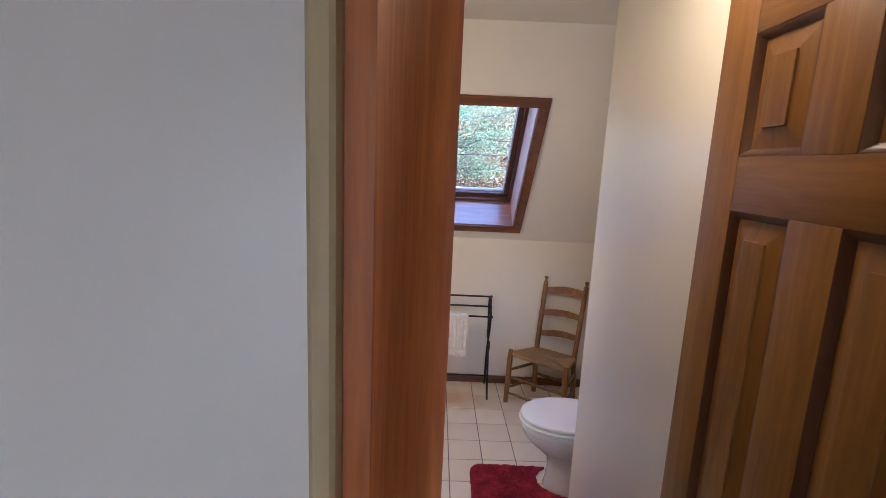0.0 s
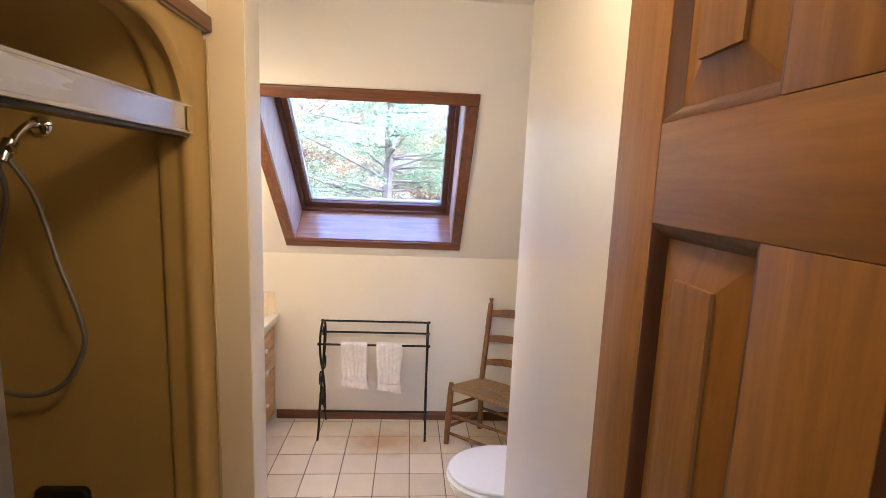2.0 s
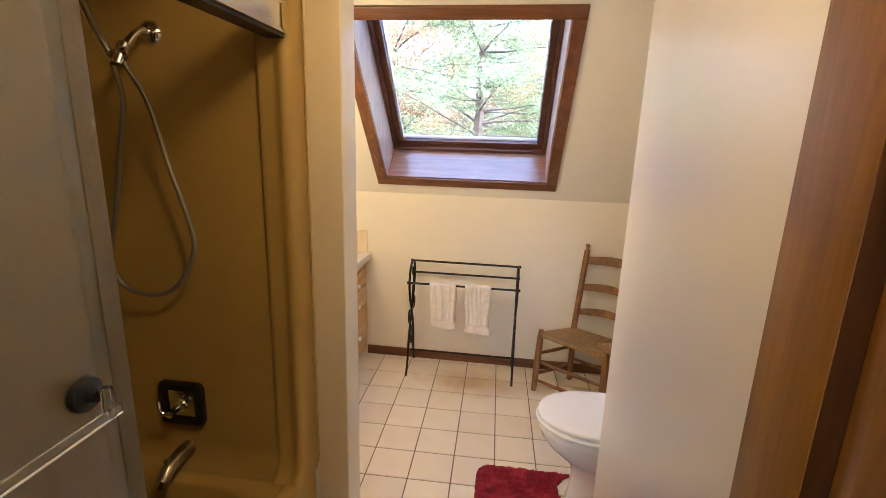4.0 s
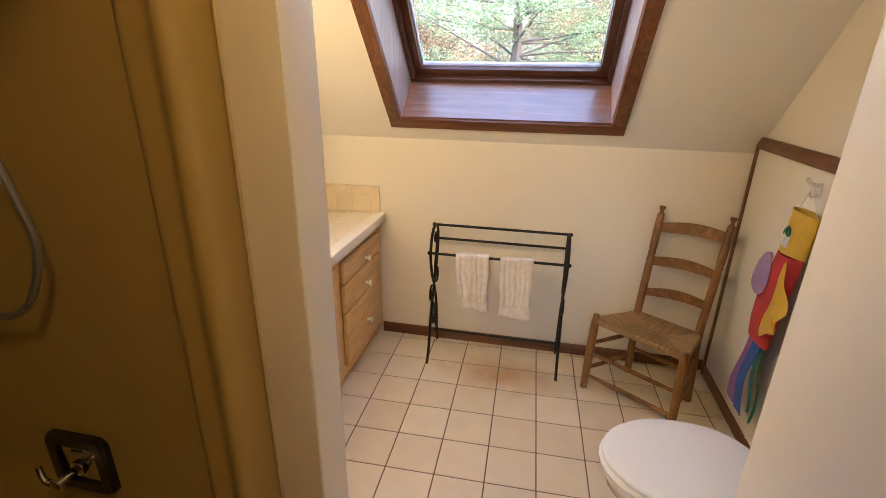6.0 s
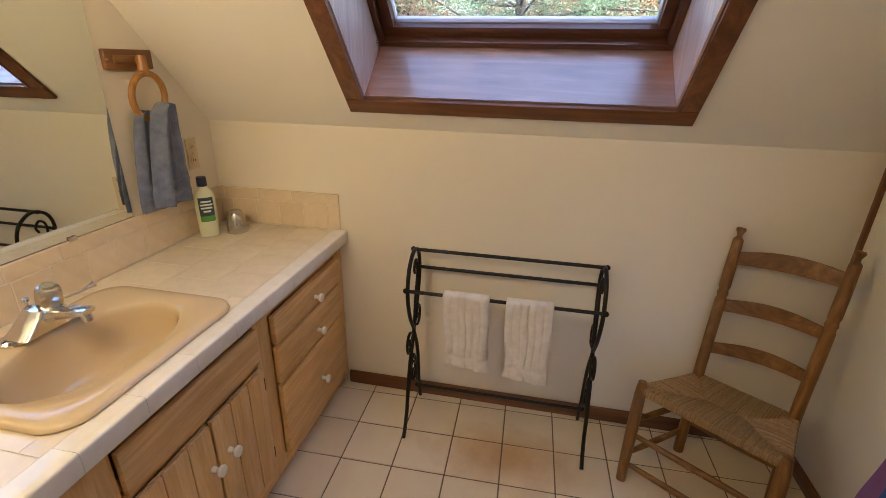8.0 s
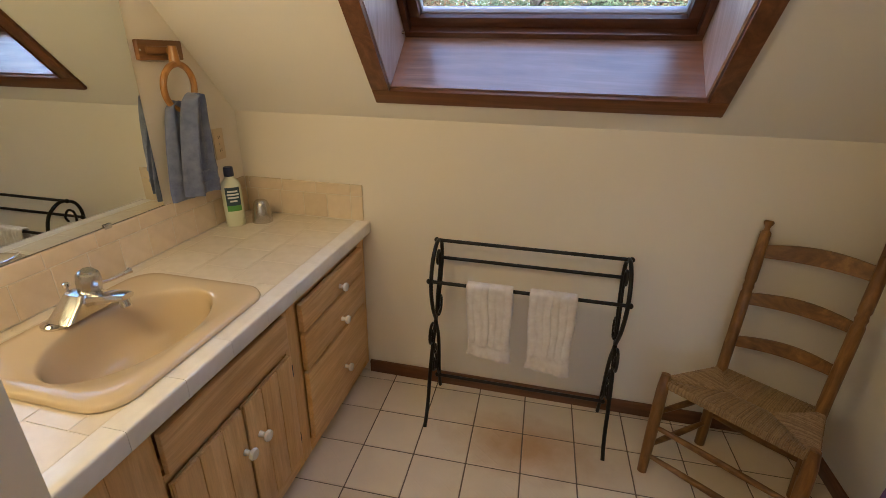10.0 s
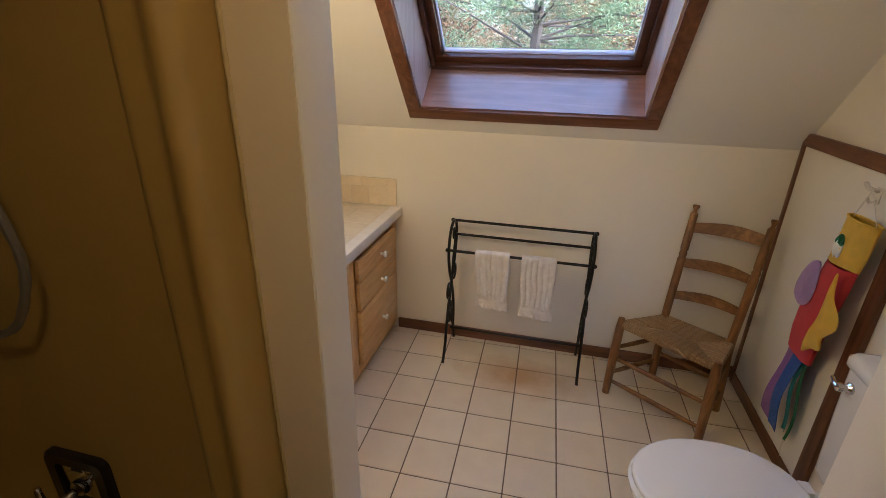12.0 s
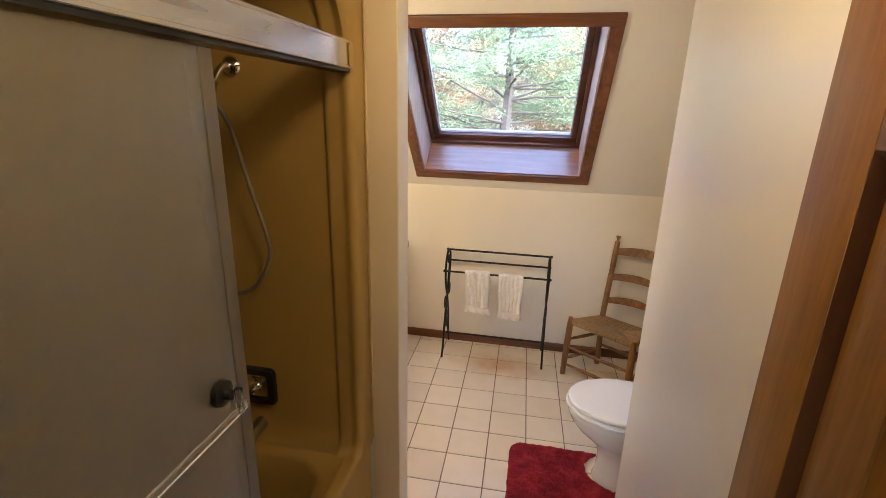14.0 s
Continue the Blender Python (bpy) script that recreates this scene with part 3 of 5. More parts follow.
part("apron", boxed(-0.33, TUB_X - 0.001, 0.372, 1.853, 0.0, 0.436, 0.022, seg=4), M_TUB, tub)
bead = [(TUB_X + 0.0055 + 0.0015 * noise.noise(Vector((0, 0, k * 0.9))), 1.8590 + 0.0012 * noise.noise(Vector((3, 0, k * 1.3))), 0.42 + k * 0.0165) for k in range(100)]
part("caulk_bead", tube(bmesh.new(), bead, lambda u: 0.0042 + 0.0016 * noise.noise(Vector((u * 60, 0, 7))), 6), M_BEAD, tub, "uneven bead of cream caulk")
for z in (0.70, 1.10):
    part("screw_cover", lathe(bmesh.new(), [(0.0028, 0), (0.002, 0.0015), (0.0005, 0.002)], pose(TUB_X + 0.001, 1.80, z, 0, 90, 0), 8), M_PORC, tub)
part("overflow_plate", lathe(bmesh.new(), [(0.036, 0), (0.036, 0.004), (0.028, 0.009), (0.001, 0.011)], pose(-0.70, 1.672, 0.30, 82, 0, 0)), M_CHROME, tub, "chrome overflow plate")
trim = setting("trim", boxed(TUB_X + 0.011, TUB_X + 0.024, 0.40, 1.855, 2.072, 2.112, 0.003), M_TRIM_Y, "brown wooden trim strip above the shower", "trim")

# ---- sliding shower door ----
sd = thing("shower_door", (-0.29, 1.1, 0.436), "sliding shower door of obscure glass in an aluminium track", "shower door")
prof = [(-0.322, 1.782), (-0.2605, 1.782), (-0.2585, 1.7835), (-0.2585, 1.7895), (-0.2600, 1.7910), (-0.2600, 1.8470), (-0.2585, 1.8485), (-0.2585, 1.8545), (-0.2605, 1.856), (-0.322, 1.856)]
part("header_track", loft(bmesh.new(), [[(x, y, z) for x, z in prof] for y in (0.43, 1.7535)]), M_ALU, sd, "polished aluminium header track", 15)
part("end_bracket", loft(bmesh.new(), [[(x, y, z) for y, z in rounded(1.722, 1.7555, 1.786, 1.852, 0.012)] for x in (-0.2584, -0.2555)]), M_TUB, sd, "tan end bracket of the track")
part("track_lip", boxed(-0.318, -0.268, 0.432, 1.752, 1.773, 1.7815), M_BLACK, sd, "dark lower lip of the track")
part("sill_track", boxed(-0.322, -0.270, 0.43, 1.16, 0.4365, 0.452, 0.003), M_ALU, sd)
for x, y0, y1 in ((-0.283, 0.44, 1.150), (-0.309, 0.435, 1.140)):
    pn = part("panel", boxed(x - 0.003, x + 0.003, y0, y1, 0.453, 1.768, 0.001), M_OBSCURE, sd, "pebbled obscure glass panel")
    for ye in (y0, y1):
        part("edge_strip", boxed(x - 0.0042, x + 0.0042, ye - 0.030 if ye == y1 else ye - 0.002, ye + 0.004, 0.454, 1.767, 0.002), M_GLASSEDGE, pn)
    if x > -0.29:
        for yk in (1.065, 0.52):
            part("knob", lathe(bmesh.new(), [(0.026, 0), (0.028, 0.004), (0.026, 0.012), (0.012, 0.016), (0.010, 0.03)], pose(x + 0.0031, yk, 1.143, 0, 90, 0)), M_BLACK, pn, "black round bar mount")
            part("bracket", boxed(-0.244, -0.230, yk - 0.006, yk + 0.006, 1.106, 1.160, 0.003), M_ACRYL, pn, "clear acrylic bracket")
        part("towel_bar", boxed(-0.2385, -0.2335, 0.50, 1.085, 1.1085, 1.122, 0.001), M_ACRYL, pn, "clear acrylic towel bar")
        part("bar_edge", boxed(-0.2385, -0.2335, 0.50, 1.085, 1.1045, 1.1080, 0.001), M_SEAT, pn)

# ---- shower fittings ----
END = 1.7745
sv = thing("shower_valve", (-0.69, END, 0.652), "square shower valve plate with a black frame and chrome centre", "shower valve")
ring_o, ring_i = rounded(-0.770, -0.612, 0.575, 0.729, 0.022), rounded(-0.742, -0.640, 0.602, 0.702, 0.010)
part("frame", loft(bmesh.new(), [[(x, END - d, z) for x, z in o] for o, d in ((ring_o, 0.0), (ring_o, 0.012), (rounded(-0.765, -0.617, 0.580, 0.724, 0.02), 0.018), (ring_i, 0.018), (ring_i, 0.006))], cap1=False), M_BLACK, sv, "black plastic frame")
part("plate", boxed(-0.743, -0.639, END - 0.012, END - 0.002, 0.601, 0.703, 0.003), M_CHROME, sv, "chrome plate")
part("stem", lathe(bmesh.new(), [(0.020, 0), (0.018, 0.012), (0.010, 0.018), (0.009, 0.05), (0.012, 0.052), (0.012, 0.06), (0.001, 0.064)], pose(-0.69, END - 0.012, 0.648, 90, 0, 0)), M_CHROME, sv)
part("lever", tube(bmesh.new(), curve([(-0.69, END - 0.055, 0.648), (-0.712, END - 0.062, 0.642), (-0.726, END - 0.066, 0.655), (-0.730, END - 0.066, 0.688)]), lambda u: 0.008 - 0.002 * u), M_CHROME, sv)
part("temperature_mark", boxed(-0.705, -0.678, END - 0.0135, END - 0.0122, 0.686, 0.691), M_BLACK, sv)

ts = thing("tub_spout", (-0.688, END, 0.475), "chrome tub spout above the bath", "tub spout")
part("body", tube(bmesh.new(), curve([(-0.688, END, 0.482), (-0.688, END - 0.05, 0.482), (-0.688, END - 0.10, 0.472), (-0.688, END - 0.135, 0.448)]), lambda u: 0.027 - 0.006 * u, 16), M_OLDCHROME, ts, "dulled chrome spout")
part("outlet", tube(bmesh.new(), [(-0.688, END - 0.128, 0.455), (-0.688, END - 0.137, 0.432)], 0.017, 14), M_CHROME, ts)
part("diverter", lathe(bmesh.new(), [(0.004, 0), (0.004, 0.014), (0.008, 0.016), (0.008, 0.022), (0.001, 0.024)], pose(-0.688, END - 0.11, 0.492)), M_CHROME, ts)

hs = thing("hand_shower", (-0.665, END, 1.79), "chrome hand shower on a wall arm with a looping metal hose", "hand shower")
part("wall_flange", lathe(bmesh.new(), [(0.033, 0), (0.032, 0.004), (0.022, 0.013), (0.012, 0.016)], pose(-0.668, END, 1.79, 90, 0, 0)), M_CHROME, hs)
part("arm", tube(bmesh.new(), curve([(-0.668, END, 1.79), (-0.668, END - 0.04, 1.787), (-0.668, END - 0.08, 1.755), (-0.668, END - 0.105, 1.725)]), 0.0105, 12), M_CHROME, hs)
part("holder", tube(bmesh.new(), [(-0.668, END - 0.098, 1.740), (-0.670, END - 0.118, 1.705), (-0.671, END - 0.124, 1.690)], lambda u: 0.017 - 0.003 * u, 14), M_STEEL, hs)
part("diverter_nut", tube(bmesh.new(), [(-0.652, END - 0.11, 1.722), (-0.690, END - 0.12, 1.712)], 0.013, 12), M_CHROME, hs)
part("wand", tube(bmesh.new(), curve([(-0.687, END - 0.12, 1.695), (-0.712, END - 0.125, 1.755), (-0.742, END - 0.13, 1.83), (-0.765, END - 0.14, 1.90)]), lambda u: 0.010 + 0.004 * u, 12), M_CHROME, hs)
part("spray_head", lathe(bmesh.new(), [(0.014, 0), (0.030, 0.015), (0.036, 0.030), (0.034, 0.036), (0.001, 0.037)], pose(-0.762, END - 0.135, 1.895, 70, -20, 0)), M_CHROME, hs)
hose = curve([(-0.690, END - 0.118, 1.690), (-0.705, 1.69, 1.60), (-0.748, 1.70, 1.45), (-0.790, 1.71, 1.29), (-0.835, 1.72, 1.15), (-0.80, 1.72, 1.065), (-0.704, 1.72, 1.045), (-0.617, 1.715, 1.085), (-0.556, 1.71, 1.185), (-0.553, 1.705, 1.27), (-0.594, 1.70, 1.425), (-0.632, 1.69, 1.60), (-0.662, END - 0.115, 1.695)], 10)
part("hose", tube(bmesh.new(), hose, lambda u: 0.0072 + 0.0005 * math.sin(u * 900), 10), M_DULL, hs, "ribbed metal hose")


# ---- six-panel door ----
DX, DY0, DY1, DZ1 = 0.585, 0.395, 0.980, 2.060
dr = thing("door_1", (0.60, 0.40, 0.01), "open six-panel wooden door with an orange-brown stain", "door", kind="structure")
COLS = ((0.490, 0.641), (0.737, 0.885))
ROWS = ((1.745, 1.950), (0.965, 1.650), (0.225, 0.800))
for y0, y1 in ((DY0, COLS[0][0]), (COLS[1][1], DY1)):
    part("stile", boxed(DX, DX + 0.035, y0 + 0.0003, y1 - 0.0003, 0.01, DZ1, 0.0015), M_DOOR, dr)
for z0, z1 in ((0.01, 0.225), (0.800, 0.965), (1.650, 1.745), (1.950, DZ1)):
    part("rail", boxed(DX + 0.0004, DX + 0.0346, COLS[0][0], COLS[1][1], z0 + 0.0003, z1 - 0.0003, 0.001), M_DOOR_Y, dr)
for z0, z1 in ROWS:
    part("mullion", boxed(DX + 0.0002, DX + 0.0348, COLS[0][1] + 0.0003, COLS[1][0] - 0.0003, z0, z1, 0.001), M_DOOR, dr)
    for y0, y1 in COLS:
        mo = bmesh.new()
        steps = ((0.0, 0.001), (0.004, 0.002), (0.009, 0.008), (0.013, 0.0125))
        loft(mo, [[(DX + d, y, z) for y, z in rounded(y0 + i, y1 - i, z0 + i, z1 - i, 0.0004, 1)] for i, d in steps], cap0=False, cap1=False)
        part("moulding", mo, M_GROOVE, dr, "panel moulding coloured darker than the door")
        fp = bmesh.new()
        steps = ((0.010, 0.0135), (0.046, 0.0050), (0.0465, 0.0015), (0.050, 0.0012))
        loft(fp, [[(DX + d, y, z) for y, z in rounded(y0 + i, y1 - i, z0 + i, z1 - i, 0.0004, 1)] for i, d in steps], cap0=False)
        part("panel", fp, M_DOOR, dr, "raised panel", 12)
part("back", boxed(DX + 0.016, DX + 0.0340, COLS[0][0], COLS[1][1], 0.2, 1.96), M_DOOR, dr)
for z in (0.25, 1.05, 1.82):
    part("hinge", boxed(DX + 0.030, DX + 0.040, DY0 - 0.012, DY0 + 0.004, z - 0.045, z + 0.045, 0.003), M_STEEL, dr)


# ---- towel rack ----
rk = thing("towel_rack", (0.085, 3.38, 0), "black wrought-iron towel rack with scrolled ends", "towel rack")
RX0, RX1 = -0.255, 0.432
TOPY, TOPZ, FRY, FRZ, BKY, BKZ = 3.432, 0.744, 3.318, 0.622, 3.480, 0.652
for x in (RX0, RX1):
    s = 1 if x > 0 else -1
    hoop = curve([(x, 3.400, 0.415), (x, 3.345, 0.50), (x, 3.316, 0.60), (x, 3.335, 0.69), (x, 3.385, 0.738), (x, TOPY, TOPZ), (x, 3.478, 0.715), (x, 3.492, 0.645), (x, 3.465, 0.54), (x, 3.400, 0.415)])
    part("end_hoop", tube(bmesh.new(), hoop, 0.0075), M_IRON, rk)
    part("front_leg", tube(bmesh.new(), curve([(x, 3.408, 0.44), (x, 3.395, 0.40), (x, 3.345, 0.30), (x, 3.310, 0.20), (x, 3.290, 0.11), (x, 3.262, 0.045), (x, 3.235, 0.008)]), 0.0075), M_IRON, rk)
    part("back_leg", tube(bmesh.new(), curve([(x, 3.392, 0.44), (x, 3.405, 0.40), (x, 3.448, 0.31), (x, 3.468, 0.22), (x, 3.476, 0.12), (x, 3.492, 0.05), (x, 3.505, 0.008)]), 0.0075), M_IRON, rk)
    for yc, zc, a0, sgn in ((3.334, 0.380, 60, 1), (3.466, 0.452, 240, 1), (3.385, 0.215, 100, -1)):
        scroll = [(x, yc + sgn * r * math.cos(radians(a0 + a)), zc + 1.35 * r * math.sin(radians(a0 + a))) for a, r in ((k * 24, 0.038 * (1 - k * 0.042)) for k in range(20))]
        part("scroll", tube(bmesh.new(), scroll, 0.0055, 8), M_IRON, rk)
    part("inner_scroll", tube(bmesh.new(), curve([(x, 3.405, 0.44), (x, 3.425, 0.54), (x, 3.452, 0.62), (x, 3.455, 0.68), (x, 3.43, 0.70), (x, 3.41, 0.675), (x, 3.418, 0.65)]), 0.0055, 8), M_IRON, rk)
    part("lower_loop", tube(bmesh.new(), curve([(x, 3.300, 0.13), (x, 3.335, 0.22), (x, 3.385, 0.30), (x, 3.425, 0.25), (x, 3.435, 0.16), (x, 3.470, 0.10)]), 0.0055, 8), M_IRON, rk)
for y, z in ((TOPY, TOPZ), (FRY, FRZ), (BKY, BKZ), (3.476, 0.085)):
    bar = tube(bmesh.new(), [(RX0 - 0.010, y, z), (RX1 + 0.010, y, z)], 0.0068, 12)
    for x in (RX0 - 0.008, RX1 + 0.008):
        bmesh.ops.create_uvsphere(bar, u_segments=10, v_segments=6, radius=0.0105, matrix=pose(x, y, z))
    part("bar", bar, M_IRON, rk)


def hung_towel(x0, x1, z_front, z_back, seed, drift):
    """A hand towel folded over the front bar, ribbed down its length, with a plain band near the hem."""
    rnd = random.Random(seed)
    nx, ph = 44, rnd.random() * 6
    prof = [(0.012, z_back)] + [(0.0125, z_back + (FRZ - z_back) * k / 10) for k in range(1, 11)]
    prof += [(0.0115 * math.cos(a), FRZ + 0.0115 * math.sin(a)) for a in (math.pi * k / 8 for k in range(1, 8))]
    prof += [(-0.0125, FRZ - (FRZ - z_front) * k / 34) for k in range(0, 35)]
    rows = []
    for j, (dy, z) in enumerate(prof):
        drop = max(0.0, FRZ - z) / (FRZ - z_front)
        row = []
        for i in range(nx + 1):
            u = i / nx
            rib = 0.0052 * abs(math.sin(u * math.pi * 6)) ** 0.7 * (0 if 0.80 < drop < 0.92 else 1) + (0.0035 if 0.785 < drop < 0.815 or 0.905 < drop < 0.935 else 0)
            wave = 0.006 * drop * math.sin(u * 5.0 + ph) + 0.004 * drop * math.sin(u * 13 + ph * 2 + 4 * drop)
            x = x0 + (x1 - x0) * (0.5 + (u - 0.5) * (1 - 0.09 * math.sin(drop * 2.4))) + drift * drop + 0.003 * math.sin(drop * 9 + u * 4 + ph)
            sag = 0.005 * math.sin(u * 3 + ph) * drop ** 2
            row.append(Vector((x, FRY + dy + (-rib if dy < 0 else rib) + (wave if dy < 0 else wave * 0.5) - (0.006 * drop if dy < 0 else -0.004), z + sag)))
        rows.append(row)
    bm = bmesh.new()
    grid = [[bm.verts.new(p) for p in r] for r in rows]
    for a, b in zip(grid, grid[1:]):
        for i in range(nx):
            bm.faces.new((a[i], a[i + 1], b[i + 1], b[i]))
    ob = tagged(new("hand_towel", mesh_of("hand_towel", bm, M_TOWEL, 60)), "white ribbed hand towel folded over the iron bar", "towel", "towels on the rack")
    mod = ob.modifiers.new("thick", "SOLIDIFY")
    mod.thickness, mod.offset = 0.005, 1
    return ob


hung_towel(-0.122, 0.046, 0.338, 0.37, 3, 0.012)
hung_towel(0.104, 0.268, 0.316, 0.35, 8, 0.006)


# ---- ladder-back chair ----
ch = thing("ladder_back_chair", (0.84, 3.22, 0), "old brown wooden ladder-back chair with a woven rush seat", "chair")
FL, FR, BL, BR = Vector((0.571, 3.232, 0)), Vector((0.930, 2.992, 0)), Vector((0.815, 3.430, 0)), Vector((1.066, 3.240, 0))
FLT, FRT = Vector((0.596, 3.302, 0.385)), Vector((0.944, 3.046, 0.378))
BLS, BRS = Vector((0.812, 3.425, 0.36)), Vector((1.055, 3.255, 0.36))
BLT, BRT = Vector((0.861, 3.518, 0.857)), Vector((1.119, 3.346, 0.866))


def on(a, b, k):
    return a + (b - a) * k


for a, b in ((FL, FLT), (FR, FRT)):
    part("front_leg", tube(bmesh.new(), [on(a, b, k / 8) for k in range(9)], lambda u: 0.0165 + 0.004 * math.sin(u * 2.6) - (0.004 if u > 0.97 else 0), 14), M_CHAIR, ch)
for a, m_, b in ((BL, BLS, BLT), (BR, BRS, BRT)):
    pts = curve([a, on(a, m_, 0.5), m_, on(m_, b, 0.5), b], 32)

    def turned(u):
        r = 0.0185
        for c in (0.80, 0.825):
            r -= 0.0042 * math.exp(-((u - c) / 0.006) ** 2)
        return r - 0.004 * max(0, u - 0.9) * 10 * 0.5
    post = part("back_post", tube(bmesh.new(), pts, turned, 14), M_CHAIR, ch)
    d = (b - m_).normalized()
    fin = Matrix.Translation(b) @ d.to_track_quat("Z", "Y").to_matrix().to_4x4()
    part("finial", lathe(bmesh.new(), [(0.015, -0.004), (0.0165, 0.002), (0.013, 0.007), (0.0085, 0.012), (0.0080, 0.018), (0.0105, 0.026), (0.0145, 0.033), (0.0155, 0.039), (0.012, 0.044), (0.001, 0.045)], fin, 14), M_CHAIR, post)
back = ((BLT + BRT) / 2 - (FLT + FRT) / 2)
bow = Vector((back.x, back.y, 0)).normalized()
for l0, l1, r0, r1 in ((0.775, 0.817, 0.792, 0.836), (0.609, 0.648, 0.626, 0.659), (0.453, 0.488, 0.480, 0.512)):
    ring_set = []
    for k in range(17):
        u = k / 16
        arc = math.sin(math.pi * u)
        lo, hi = (on(on(BLS, BLT, (za - BLS.z) / (BLT.z - BLS.z)), on(BRS, BRT, (zb - BRS.z) / (BRT.z - BRS.z)), u) for za, zb in ((l0, r0), (l1, r1)))
        hi.z += 0.015 * arc
        lo.z += 0.003 * arc
        off = bow * (0.026 * arc)
        n = bow * 0.0048
        ring_set.append([lo + off - n, hi + off - n, hi + off + n, lo + off + n])
    part("slat", loft(bmesh.new(), ring_set), M_CHAIR_X, ch)
for (a, at, b, bt, za, zb) in ((FL, FLT, FR, FRT, 0.185, 0.185), (FL, FLT, FR, FRT, 0.070, 0.070), (FL, FLT, BL, BLS, 0.105, 0.105), (FL, FLT, BL, BLS, 0.235, 0.235),
                               (FR, FRT, BR, BRS, 0.105, 0.105), (FR, FRT, BR, BRS, 0.235, 0.235), (BL, BLS, BR, BRS, 0.15, 0.15)):
    p, q = on(a, at, za / at.z), on(b, bt, zb / bt.z)
    part("stretcher", tube(bmesh.new(), [on(p, q, k / 8) for k in range(9)], lambda u: 0.008 + 0.0035 * math.sin(u * math.pi), 10), M_CHAIR_X, ch)
SZ = 0.362
corners = [Vector((FLT.x, FLT.y, SZ)), Vector((FRT.x, FRT.y, SZ)), Vector((BRS.x, BRS.y, SZ)), Vector((BLS.x, BLS.y, SZ))]
mid = sum(corners, Vector()) / 4
ends = [on((corners[0] + corners[3]) / 2, (corners[1] + corners[2]) / 2, 0.34), on((corners[0] + corners[3]) / 2, (corners[1] + corners[2]) / 2, 0.66)]
for i, (a, b, e0, e1) in enumerate(((0, 1, 0, 1), (1, 2, 1, 1), (2, 3, 1, 0), (3, 0, 0, 0))):
    bm = bmesh.new()
    A, B = corners[a], corners[b]
    long_side = e0 != e1
    n = 84 if long_side else 66
    out = ((A + B) / 2 - mid)
    out = Vector((out.x, out.y, 0)).normalized()
    for k in range(n):
        # a strand comes up over the rail and runs in to the seam
        v = (k + 0.5) / n
        p = on(A, B, v)
        if long_side:
            q = on(A, ends[e0], v / 0.34) if v < 0.34 else on(ends[e1], B, (v - 0.66) / 0.34) if v > 0.66 else on(ends[e0], ends[e1], (v - 0.34) / 0.32)
        else:
            q = on(A, ends[e0], v / 0.5) if v < 0.5 else on(ends[e0], B, (v - 0.5) / 0.5)
        w = (B - A).length / n * (0.60 + 0.10 * math.sin(k * 2.3))
        pts = [p + out * 0.011 + Vector((0, 0, -0.024)), p + out * 0.014 + Vector((0, 0, -0.010)), p + out * 0.009 + Vector((0, 0, 0.0015))]
        for h in range(1, 11):
            lift = 0.0035 - 0.010 * (h / 10) ** 2 - 0.005 * (h / 10) ** 12 + 0.0010 * math.sin(h * 1.9 + k * 1.7)
            pts.append(on(p, q, h / 10) + Vector((0, 0, lift)))
        tube(bm, pts, lambda f: w * (1 + 0.16 * math.sin(f * 40 + k * 2.1)), 5)
    part("rush_weave", bm, M_RUSH, ch, "twisted rush strands")
    part("seat_rail", tube(bmesh.new(), [A + Vector((0, 0, -0.012)), B + Vector((0, 0, -0.012))], 0.013, 10), M_RUSH, ch)
bm = bmesh.new()
bm.faces.new([bm.verts.new(Vector((c.x, c.y, SZ - 0.016))) for c in corners])
part("seat_underside", bm, M_RUSH, ch)


# ---- toilet ----
tl = thing("toilet", (0.85, 2.325, 0), "white two-piece toilet with the lid closed", "toilet")
TY = 2.325


def egg(x_front, x_back, half, z, n=36, square=0.0):
    """Outline of bowl or seat: round in front, blunter at the back."""
    out = []
    xm = x_front + (x_back - x_front) * 0.54
    for k in range(n):
        a = 2 * math.pi * k / n
        c, s = math.cos(a), math.sin(a)
        if c < 0:
            out.append((xm + (xm - x_front) * c, TY + half * s, z))
        else:
            f = abs(c) ** (1 - 0.45 * square) * (1 if c >= 0 else -1)
            out.append((xm + (x_back - xm) * f, TY + half * math.copysign(abs(s) ** (1 - 0.35 * square), s), z))
    return out


foot = [egg(0.668, 1.09, 0.112, 0.0), egg(0.662, 1.09, 0.115, 0.015), egg(0.672, 1.08, 0.108, 0.05), egg(0.680, 1.08, 0.102, 0.13), egg(0.672, 1.07, 0.108, 0.19),
        egg(0.622, 1.06, 0.134, 0.235), egg(0.572, 1.05, 0.158, 0.280), egg(0.537, 1.04, 0.172, 0.325), egg(0.526, 1.03, 0.177, 0.355), egg(0.522, 1.03, 0.178, 0.362), egg(0.521, 1.03, 0.178, 0.366), egg(0.521, 1.03, 0.178, 0.382), egg(0.527, 1.02, 0.173, 0.387)]
part("bowl", loft(bmesh.new(), foot), M_PORC, tl, "white porcelain bowl", 50)


def rim_rings(x_front, x_back, half, steps):
    return [egg(x_front + d, x_back - d, half - d, z, square=0.4) for d, z in steps]


